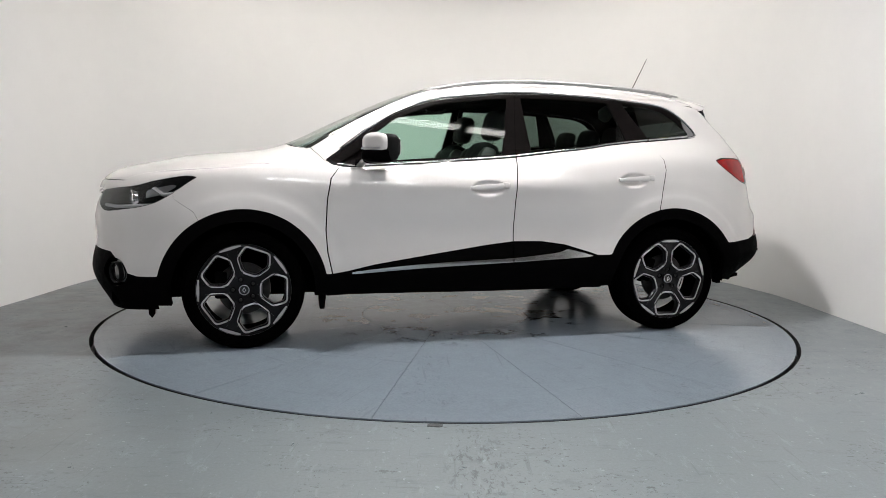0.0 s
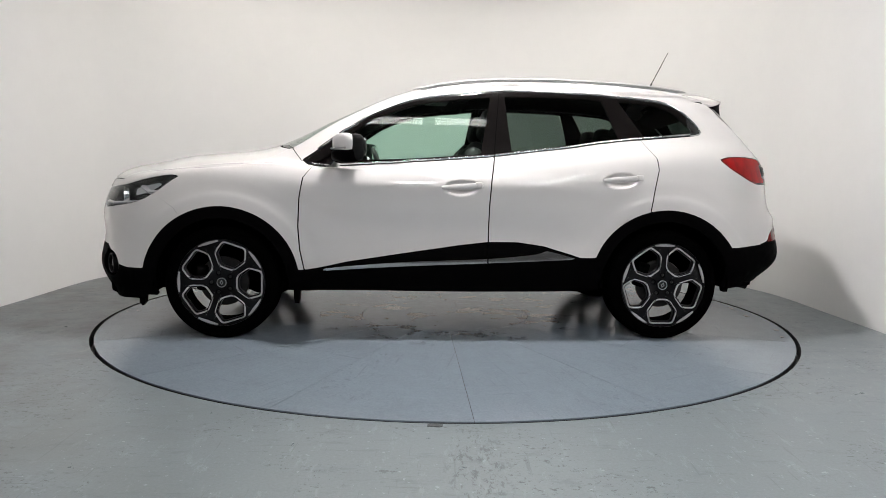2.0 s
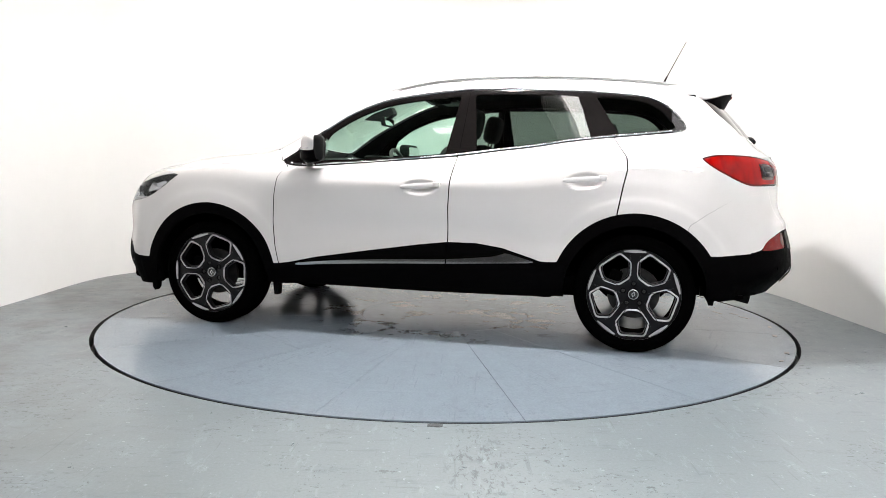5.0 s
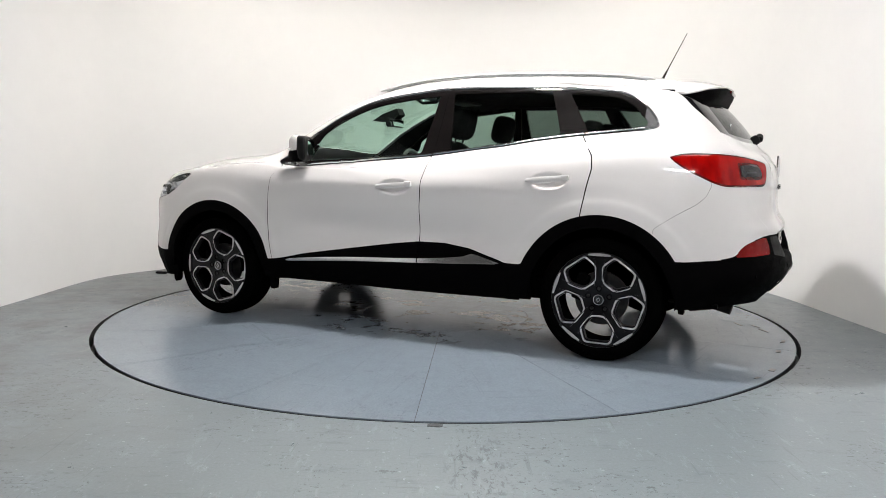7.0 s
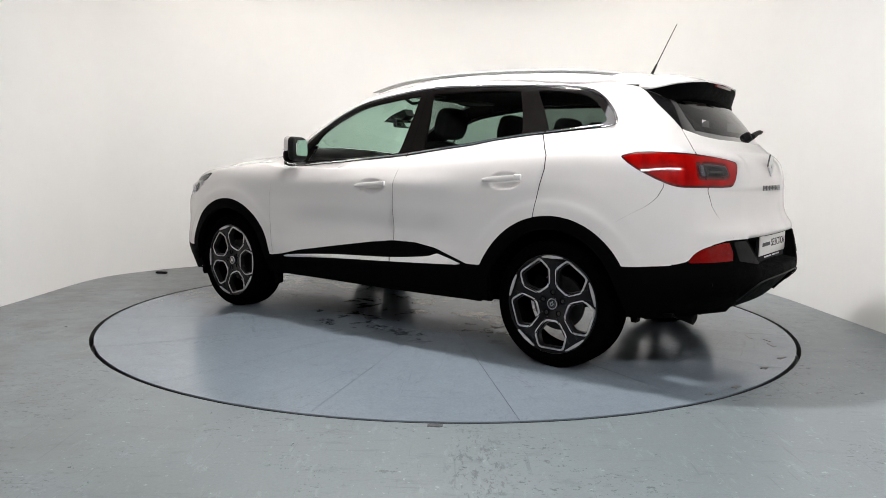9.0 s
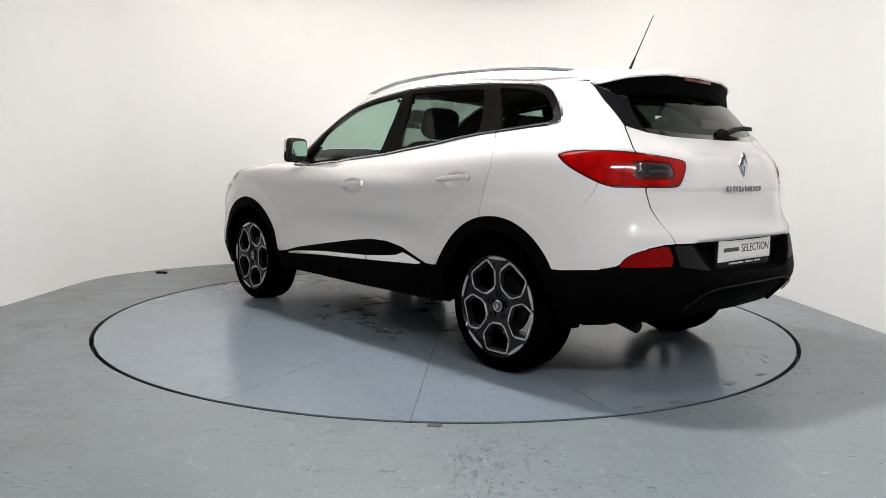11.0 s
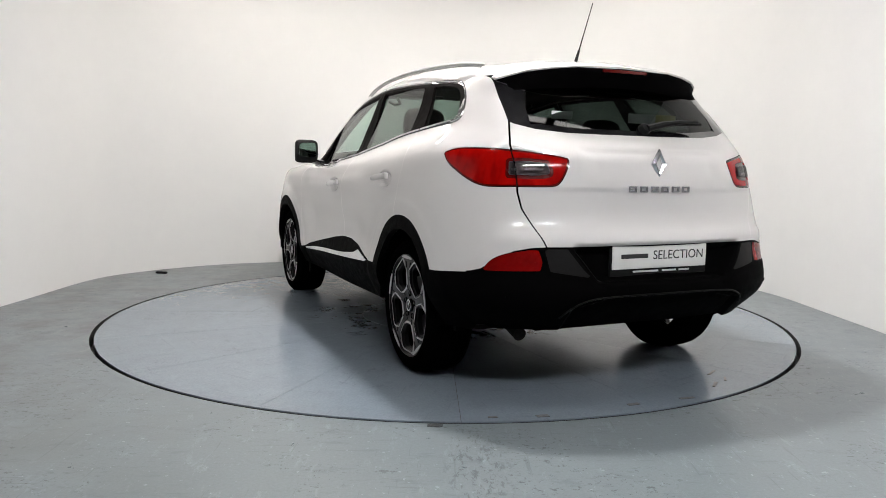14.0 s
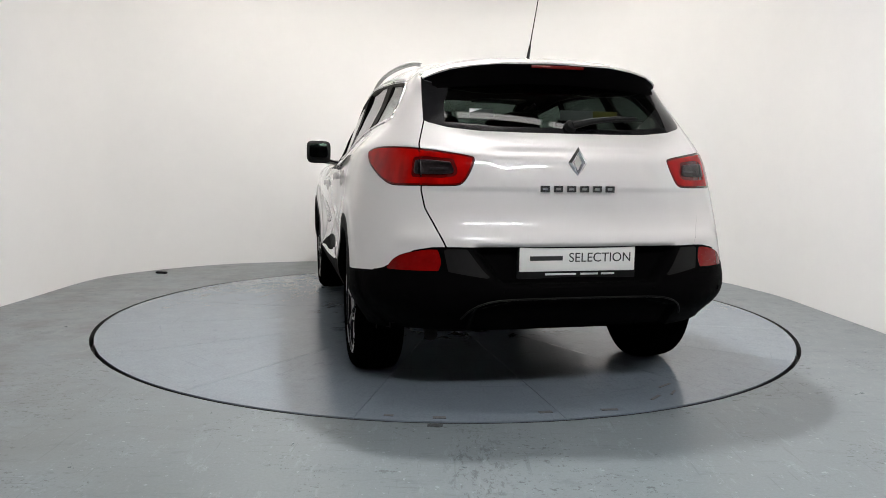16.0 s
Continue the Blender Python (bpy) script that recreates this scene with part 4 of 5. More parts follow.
def build_wheel():
    w = new("wheel")
    face = 0.0
    # tyre: outer face towards +y
    prof = [(.258, -.004), (.263, .004), (.272, .008), (.290, .009), (.306, .005), (.318, -.004), (.328, -.016), (.334, -.032), (.3365, -.055), (.337, -.112),
            (.3365, -.170), (.334, -.193), (.326, -.211), (.30, -.226), (.27, -.228), (.252, -.218)]
    tyre = part("tyre", lathe(prof, 72), RUBBER, w, "black rubber tyre")
    # grooves round the tread
    bm = None
    for y in (-.065, -.095, -.128, -.160):
        g = lathe([(.3375, y - .004), (.3378, y), (.3375, y + .004)], 72)
        bm = g if bm is None else join(bm, g)
    part("tread_groove", bm, DARK, tyre)
    bm = lathe([(.2895, .0092), (.2905, .0108), (.2925, .0108), (.2935, .0090)], 72)
    part("sidewall_rib", bm, RUBBER, tyre)
    # barrel and outer lip
    part("barrel", lathe([(.246, -.012), (.240, -.03), (.232, -.05), (.228, -.12), (.232, -.19), (.245, -.205)], 60), DARK, w)
    part("rim_edge", lathe([(.240, -.020), (.247, -.006), (.252, .001), (.257, .001), (.260, -.006), (.258, -.016)], 72), GUN, w)
    # spoked face with pockets
    holes = [round_outline(p) for p in wheel_outline()]
    bm = bmesh.new()

    def loop(pts):
        vs = [bm.verts.new((u, 0, v)) for u, v in pts]
        return [bm.edges.new((vs[i], vs[(i + 1) % len(vs)])) for i in range(len(vs))]
    edges = loop([(.2475 * math.cos(2 * math.pi * k / 90), .2475 * math.sin(2 * math.pi * k / 90)) for k in range(90)])
    for h in holes:
        edges += loop(h)
    bmesh.ops.triangle_fill(bm, use_beauty=True, use_dissolve=False, edges=edges)
    bmesh.ops.subdivide_edges(bm, edges=[e for e in bm.edges if not e.is_boundary and e.calc_length() > 0.02], cuts=2)
    bmesh.ops.triangulate(bm, faces=bm.faces)
    for v in bm.verts:
        v.co.y = -0.006 + dish(v.co.x, v.co.z)
    spokes = part("spokes", bm, GUN, w, "dark gunmetal alloy spokes", angle=60)
    for h in wheel_outline():
        o0 = round_outline(h)
        o1 = round_outline(inset_outline(h, 0.0035))
        o2 = round_outline(inset_outline(h, 0.0090))
        o3 = round_outline(inset_outline(h, 0.0150))

        def lift(o, dy):
            return [(u, -0.006 + dish(u, v) + dy, v) for u, v in o]
        part("machined_edge", loft([lift(o0, 0.0), lift(o0, 0.0035), lift(o1, 0.0045), lift(o2, 0.0025)]), MACHINED, w, "bright machined alloy edge", angle=30)
        part("pocket_wall", loft([lift(o2, 0.0025), lift(o2, -0.008), lift(o3, -0.012), lift(inset_outline_r(o3, 0.97), -0.035)]), GUN, spokes, angle=40)
    for k in range(5):
        a0 = radians(109 + 36 + 72 * k)
        pts = []
        seg = 8
        for i in range(seg + 1):
            a = a0 + radians(-14 + 28 * i / seg)
            pts.append((.2525 * math.cos(a), .2525 * math.sin(a)))
        for i in range(seg, -1, -1):
            a = a0 + radians(-14 + 28 * i / seg)
            rr = .2525 - 0.014 * math.sin(math.pi * (0.12 + 0.76 * i / seg)) - 0.002
            pts.append((rr * math.cos(a), rr * math.sin(a)))
        o = [(u, 0.0, v) for u, v in pts]
        o2 = [(u, 0.004, v) for u, v in pts]
        bm = loft([o, o2])
        bm.faces.new([v for v in bm.verts][len(pts):])
        part("machined_edge", bm, MACHINED, w, "bright machined alloy edge", smooth=False)
        # ridges down each arm, and a bolt at its foot
        for da in (-7, 7):
            a = a0
            p0 = Vector((.075 * math.cos(a + radians(da * 2.2)), 0, .075 * math.sin(a + radians(da * 2.2))))
            p1 = Vector((.222 * math.cos(a + radians(da)), 0, .222 * math.sin(a + radians(da))))
            line = [p0.lerp(p1, t / 5) for t in range(6)]
            line = [(p.x, -0.006 + dish(p.x, p.z) + 0.001, p.z) for p in line]
            part("arm_ridge", tube(line, 0.004, 6), GUN, spokes)
        b0 = (.060 * math.cos(a0), -.0180, .060 * math.sin(a0))
        part("bolt_seat", lathe([(.0155, .003), (.0135, .004), (.0125, -.010), (.001, -.010)], 16, centre=b0), DARK, w)
        part("wheel_bolt", lathe([(.009, -.010), (.009, .000), (.006, .003), (.001, .003)], 6, centre=b0), STEEL, w)
    part("centre_cap", lathe([(.034, -.024), (.034, -.014), (.030, -.009), (.024, -.010), (.001, -.010)], 32), GLOSSBLACK, w)
    part("cap_ring", lathe([(.0245, -.0100), (.026, -.0075), (.0285, -.0085), (.0285, -.012)], 32), SATIN, w)
    # plain diamond badge on the cap
    dia = [(0, .017), (.011, 0), (0, -.017), (-.011, 0)]
    dia2 = [(0, .009), (.0055, 0), (0, -.009), (-.0055, 0)]
    o = [[(u, -.0095, v) for u, v in dia], [(u, -.0075, v) for u, v in dia], [(u, -.0075, v) for u, v in dia2], [(u, -.0095, v) for u, v in dia2]]
    part("cap_badge", loft(o), CHROME, w, smooth=False)
    # brake
    part("brake_disc", lathe([(.05, -.075), (.145, -.075), (.147, -.080), (.147, -.094), (.05, -.096)], 48), STEEL, w, "steel brake disc")
    part("brake_caliper", box((.07, .05, .15), (.125, -.085, .02), .012), DARK, w)
    part("hub_carrier", lathe([(.001, -.03), (.055, -.035), (.06, -.10), (.06, -.2), (.001, -.2)], 24), DARK, w)
    return w


def inset_outline_r(o, k):
    cu = sum(p[0] for p in o) / len(o)
    cv = sum(p[1] for p in o) / len(o)
    return [(cu + (u - cu) * k, cv + (v - cv) * k) for u, v in o]


WHEEL_Y = 0.872


def build_wheels():
    w = build_wheel()
    w.parent = car
    w.location = (FRONT_HUB[0], WHEEL_Y, 0.3345)
    for x, y, rz, roll in ((REAR_HUB[0], WHEEL_Y, 0, -17), (FRONT_HUB[0], -WHEEL_Y, 180, 15), (REAR_HUB[0], -WHEEL_Y, 180, 50)):
        c = copy_thing(w, Matrix())
        c.parent = car
        c.matrix_basis = pose(x, y, 0.3345, 0, 0, rz) @ pose(0, 0, 0, 0, roll, 0)


build_wheels()


# ---------------------------------------------------------------- lamps
def build_lamps():
    t = SKIN["tail"]
    ins, ring = clip(t, wrap_poly(t, INSERT))
    deep, red = clip(ring, wrap_poly(ring, INSERT) - 0.016)
    rim, red = clip(red, -wrap_poly(red, TAIL) - 0.009)
    split = lambda S: Y(S) - np.interp(Z(S), [.93, 1.13], [.652, .652])
    for sg in (1, -1):
        lamps = {}
        for where, par in ((1, car), (0, gate)):
            root = None
            for nm, S, mat, dep, lab in (("tail_lamp", red, RED, 0.0, "red tail lamp lens"), ("lens_rim", rim, DEEPRED, 0.0015, "dark red lens rim"), ("inner_lens", deep, DEEPRED, 0.004, "dark red inner lens"),
                                         ("clear_lens", ins, SMOKE, 0.001, "smoked clear lens"), ("lamp_bowl", ins, BOWLGREY, 0.030, "")):
                a, b = clip(S, split(S) + (0.003 if not where else -0.003))
                piece = b if where else a
                ob = skin_object(nm, sink(piece, dep), mat, root or par, lab, sides=(sg,), thick=0.03 if nm == "tail_lamp" else (-0.034 if nm == "lamp_bowl" else 0.0))
                root = root or ob
            lamps[where] = root
        bar = [(-2.006, .682, 1.033), (-2.026, .660, 1.034)]
        part("lamp_bar", tube([skin_at((x, y * sg, z), .014) for x, y, z in bar], 0.005), SATIN, lamps[1])
        bar = [(-2.045, .63, 1.033), (-2.075, .555, 1.030)]
        part("lamp_bar", tube([skin_at((x, y * sg, z), .014) for x, y, z in bar], 0.005), SATIN, lamps[0])
        # reflector in the rear bumper
        skin_object("reflector", sink(SKIN["refl"], 0.002), DEEPREFL, low_rear, "red bumper reflector", sides=(sg,), thick=0.02)
        # headlamp
        h = SKIN["head"]
        lens = skin_object("headlamp", h, CLEAR, car, "clear headlamp with a black bowl", sides=(sg,))
        lens.visible_shadow = False
        skin_object("lamp_bowl", sink(h, 0.055), TRIM, lens, sides=(sg,), thick=-0.052)
        facet = clip(h, wrap_poly(h, [(1.84, .80, .850, 1), (1.75, .845, .874), (1.68, .85, .916, 1), (1.71, .84, .924), (1.83, .78, .893, 1)]))[0]
        skin_object("reflector_facet", sink(facet, 0.030), SATIN, lens, "bright faceted reflector", sides=(sg,))
        c = Vector(skin_at((1.90, .76 * sg, .855), .040))
        bm = lathe([(.043, .03), (.047, .028), (.045, 0), (.036, 0), (.030, .012), (.016, .022), (.001, .026)], 32)
        bmesh.ops.transform(bm, matrix=Matrix.Translation(c) @ pose(0, 0, 0, 0, 0, -70 * sg if sg > 0 else -110), verts=bm.verts)
        part("projector", bm, CHROME, lens, "chrome projector lamp")
        pts = [(2.05, .57, .790), (1.99, .70, .790), (1.90, .79, .797), (1.80, .835, .812), (1.735, .855, .838)]
        part("light_strip", tube([skin_at((x, y * sg, z), .018) for x, y, z in pts], 0.012, 8, flat=0.8), MACHINED, lens)
        part("reflector_blade", tube([skin_at((x, y * sg, z), .028) for x, y, z in ((1.80, .81, .905), (1.745, .83, .868), (1.69, .845, .872), (1.65, .85, .90))], 0.020, 8, flat=0.5), MACHINED, lens)
        # fog lamp
        c = Vector((2.0, .715 * sg, .43))
        bm = lathe([(.052, .012), (.056, .016), (.060, .012), (.060, -.01)], 32)
        bmesh.ops.transform(bm, matrix=Matrix.Translation(c) @ pose(0, 0, 0, 0, 0, -55 if sg > 0 else -125) @ pose(0, 0, .0), verts=bm.verts)
        part("fog_lamp_ring", bm, GUN, low_front, "dark fog lamp ring")
        bm = lathe([(.001, .006), (.03, .004), (.05, -.004)], 24)
        bmesh.ops.transform(bm, matrix=Matrix.Translation(c) @ pose(0, 0, 0, 0, 0, -55 if sg > 0 else -125), verts=bm.verts)
        part("fog_lamp", bm, SMOKEDBULB, low_front, "dark fog lamp glass")


DEEPREFL = plain("red_reflector", (0.15, 0.002, 0.002), 0.25, coat=0.25, vary=0.15, scale=20, spec=0.05)
SMOKEDBULB = plain("dark_lamp_glass", (0.015, 0.015, 0.016), 0.15, coat=1.0)
BOWLGREY = plain("grey_lamp_bowl", (0.20, 0.185, 0.185), 0.35, metal=0.5, vary=0.35, scale=60)
build_lamps()


# ---------------------------------------------------------------- spoiler, rails, antenna, wiper, badge
def section_loft(sections, cap=True):
    bm = bmesh.new()
    rings = [[bm.verts.new(p) for p in s] for s in sections]
    n = len(rings[0])
    for a, b in zip(rings, rings[1:]):
        for i in range(n):
            bm.faces.new((a[i], a[(i + 1) % n], b[(i + 1) % n], b[i]))
    if cap:
        bm.faces.new(rings[0][::-1])
        bm.faces.new(rings[-1])
    return bm


def build_spoiler():
    ys = np.array([-.580, -.565, -.54, -.48, -.38, -.26, -.13, 0, .13, .26, .38, .48, .54, .565, .580])
    a = np.abs(ys)

    def along(vals):
        return np.interp(a, [0, .26, .40, .50, .555, .58], vals)
    xf, zf = along([-1.46, -1.455, -1.44, -1.45, -1.49, -1.56]), along([1.560, 1.548, 1.530, 1.503, 1.468, 1.445])
    xm, zm = along([-1.70, -1.69, -1.67, -1.645, -1.63, -1.625]), along([1.548, 1.538, 1.521, 1.498, 1.466, 1.448])
    xr, zr = along([-1.870, -1.860, -1.825, -1.775, -1.725, -1.685]), along([1.503, 1.497, 1.484, 1.468, 1.448, 1.440])
    top = []
    for i, y in enumerate(ys):
        top.append([(xf[i], y, zf[i] - .004), (xm[i], y, zm[i]), ((xm[i] + xr[i]) / 2, y, (zm[i] + zr[i]) / 2 + .004), (xr[i], y, zr[i]), (xr[i] + .002, y, zr[i] - .007),
                    ((xm[i] + xr[i]) / 2, y, (zm[i] + zr[i]) / 2 - .010), (xm[i], y, zm[i] - .02), (xf[i], y, zf[i] - .03)])
    sp = part("spoiler", section_loft(top), PAINT, gate, "white roof spoiler with gloss black underside", angle=40)
    zb = along([1.392, 1.390, 1.384, 1.370, 1.356, 1.350])
    xb = along([-1.815, -1.808, -1.79, -1.765, -1.745, -1.725])
    low = []
    for i, y in enumerate(ys):
        k = y * 0.992
        low.append([(xr[i] + .004, k, zr[i] - .008), (xr[i] + .010, k, zr[i] - .030), (xb[i] - .012, k, zb[i] + .016), (xb[i], k, zb[i]), (xb[i] + .03, k, zb[i] + .005),
                    (xm[i] + .02, k, zm[i] - .06), (xm[i] + .03, k, zm[i] - .012)])
    part("spoiler_underside", section_loft(low), PLASTIC, sp, "gloss black spoiler underside", angle=40)
    part("brake_light", box((.012, .25, .016), (-1.868, -.0, 1.482), .004), DEEPRED, sp, "red high brake light")


def build_roof_things():
    for sg in (1, -1):
        xs = [.20, .12, 0, -.2, -.45, -.75, -1.05, -1.3, -1.44, -1.52]
        zz = [1.502, 1.522, 1.546, 1.568, 1.578, 1.577, 1.566, 1.550, 1.535, 1.515]
        yy = [.565, .575, .580, .583, .585, .583, .578, .570, .562, .555]
        n = 40
        xf = np.linspace(xs[0], xs[-1], n)
        sm = lambda v: np.convolve(np.pad(np.interp(-xf, [-q for q in xs], v), 2, mode="edge"), np.ones(5) / 5, "valid")
        z, y = sm(zz), sm(yy)
        bm = tube([(a, b * sg, c) for a, b, c in zip(xf, y, z)], 0.009, 10, radii=[0.004] + [0.009] * (n - 2) + [0.004], flat=0.9)
        rail = part("roof_rail", bm, RAILPAINT, car, "satin silver roof rail")
        bm = tube([(a, (b - .006) * sg, c - .011) for a, b, c in zip(xf[1:-1], y[1:-1], z[1:-1])], 0.004, 8, flat=1.0)
        part("rail_foot", bm, SATIN, rail)
    # antenna
    ant = part("antenna", lathe([(.034, 0), (.030, .008), (.018, .020), (.010, .028), (.001, .030)], 20, "z", (-1.452, 0, 1.553)), GLOSSBLACK, car, "black whip antenna")
    a, b = Vector((-1.455, 0, 1.575)), Vector((-1.592, 0, 1.85))
    part("antenna_foot", tube([a, a.lerp(b, .22)], .008, 10, radii=[.009, .0055]), TRIM, ant)
    part("antenna_mast", tube([a.lerp(b, .2), a.lerp(b, .6), b], .0026, 8, radii=[.0032, .0026, .0022]), TRIM, ant)
    # wiper on the rear window
    wip = part("rear_wiper", lathe([(.028, -.02), (.028, .01), (.020, .022), (.001, .025)], 20, "z", (0, 0, 0)), TRIM, gate, "black rear wiper")
    wip.data.transform(Matrix.Translation((-2.005, -.015, 1.212)) @ pose(0, 0, 0, 0, -62, 0))
    part("wiper_arm", tube([(-2.03, -.015, 1.215), (-2.03, -.10, 1.236), (-2.015, -.22, 1.252), (-2.00, -.33, 1.256)], .012, 8, radii=[.017, .014, .010, .006]), TRIM, wip)
    part("wiper_blade", tube([(-2.005, -.04, 1.222), (-2.005, -.2, 1.240), (-1.985, -.365, 1.248)], .006, 6), TRIM, wip)


def flat_bar(y0, y1, z0, z1, x, mat, parent, name, depth=.002, label=""):
    return part(name, box((depth, abs(y1 - y0), z1 - z0), (x, (y0 + y1) / 2, (z0 + z1) / 2), min(.0008, depth / 3)), mat, parent, label, smooth=False)


def text_mesh(body, size, x, y, z, mat, parent, name, label):
    c = bpy.data.curves.new(name, "FONT")
    c.body, c.size, c.extrude = body, size, 0.0006
    c.align_x, c.align_y = "CENTER", "CENTER"
    ob = new("lettering_curve", c)
    me = bpy.data.meshes.new_from_object(ob.evaluated_get(bpy.context.evaluated_depsgraph_get()))
    bpy.data.objects.remove(ob)
    me.materials.clear()
    me.materials.append(mat)
    me.transform(Matrix.Translation((x, y, z)) @ Matrix(((0, 0, -1, 0), (-1, 0, 0, 0), (0, 1, 0, 0), (0, 0, 0, 1))))
    o = new(name, me)
    o.parent = parent
    o["label"] = label
    return o


def skin_x(y, z):
    """x of the tail skin at (y, z)."""
    nv, nu = GRID.shape[:2]
    sub = GRID[: int(nv * .72), int(nu * .72):]
    d = np.hypot(sub[..., 1] - abs(y), sub[..., 2] - z)
    return float(sub[np.unravel_index(d.argmin(), d.shape)][0])


def build_tail_things():
    # plain diamond badge
    x = skin_x(0, 1.055) - .001
    o = [(0, .066), (.042, 0), (0, -.066), (-.042, 0)]
    i = [(0, .034), (.0175, 0), (0, -.034), (-.0175, 0)]
    m = [(0, .050), (.030, 0), (0, -.050), (-.030, 0)]
    f = lambda P, dx: [(x - dx, u, 1.055 + v) for u, v in P]
    part("badge", loft([f(o, 0), f(o, .008), f(m, .017), f(i, .010), f(i, 0)]), CHROME, gate, "bright chrome diamond-shaped badge", smooth=False)
    # six plain chrome bars for the model's name
    for k in range(6):
        y = .148 - k * .0585
        xk = skin_x(y, .945) - .001
        ring = lambda h, v, dx: [(xk - dx, y + p * h, .944 + q * v) for p, q in ((-1, -1), (1, -1), (1, 1), (-1, 1))]
        part("name_bar", loft([ring(.020, .013, 0), ring(.020, .013, .006), ring(.012, .005, .006), ring(.012, .005, 0)]), DARKCHROME, gate, "bright chrome hollow letter bar", smooth=False)
    # plate with its holder
    px_ = -2.170
    holder = part("plate_holder", box((.014, .535, .145), (px_ + .010, 0, .640), .004), TRIM, low_rear, "black plate holder")
    plate = part("number_plate", box((.006, .520, .112), (px_ - .001, 0, .655), .0025), WHITE, low_rear, "white sales plate with black print")
    text_mesh("SELECTION", .056, px_ - .0045, -.100, .655, INK, plate, "plate_print", "black print")
    flat_bar(.215, .070, .645, .664, px_ - .0046, INK, plate, "plate_bar", .0012)
    for a, b in ((.145, .005), (-.015, -.095), (-.11, -.17)):
        flat_bar(a, b, .582, .590, px_ + .0022, PALEINK, holder, "small_print_bar", .0012)
    for sg in (1, -1):
        part("plate_lamp", box((.02, .06, .012), (-2.10, .12 * sg, .697), .003), CLEARPLASTIC, gate)
    # raised edge of the diffuser
    arc = [(.50, .400), (.475, .440), (.43, .470), (.36, .487), (.20, .494), (0, .496)]
    arc = [(y, z) for y, z in arc] + [(-y, z) for y, z in arc[-2::-1]]
    arc = curve2(arc, 4, closed=False)
    part("diffuser_edge", tube([(skin_x(y, z + .012) - .001, y, z) for y, z in arc], .004, 8), LITPLASTIC, low_rear, "dark grey raised diffuser edge")
    # parking sensors
    for y, z in ((.33, .525), (-.33, .525), (.72, .50), (-.72, .50)):
        xx = skin_x(y, z)
        part("parking_sensor", lathe([(.010, -.004), (.010, .001), (.001, .002)], 14, "z"), PLASTIC, low_rear).data.transform(Matrix.Translation((xx, y, z)) @ pose(0, 0, 0, 0, -90, 0))
    # exhaust and flaps below the tail
    part("exhaust_pipe", tube([(-1.70, .58, .33), (-1.86, .58, .325), (-1.97, .59, .300)], .030, 14), STEELDARK, car, "dark steel exhaust pipe")
    part("bumper_tab", prism([(-1.76, .33), (-1.915, .345), (-1.915, .325), (-1.78, .30)], .06, (0, .76, 0), (1, 0, 0), (0, 0, 1)), PLASTIC, car)
    for sg in (1, -1):
        for xs, z0, y0 in ((-1.745, .285, .70), (1.815, .175, .66), (.885, .205, .72)):
            if sg < 0 < xs:
                continue
            tip = .012 if xs < 1 else 0
            part("mud_flap", prism([(xs - .024, .34), (xs + .028, .34), (xs + .02, z0 + .02), (xs + .004 + tip, z0), (xs + .003 - tip, z0), (xs - .012, z0 + .02)], .05 if sg > 0 else -.05, (0, sg * (y0 + .10), 0), (1, 0, 0), (0, 0, 1)), PLASTIC, car, "black rubber flap")


CLEARPLASTIC = plain("clear_plastic", (0.5, 0.5, 0.5), 0.2)
STEELDARK = plain("dark_exhaust_steel", (0.008, 0.0075, 0.007), 0.7, metal=0.0, spec=0.05)
RAILPAINT = plain("satin_silver_paint", (0.50, 0.50, 0.50), 0.35, metal=0.2, vary=0.06)
build_spoiler()
build_roof_things()
build_tail_things()


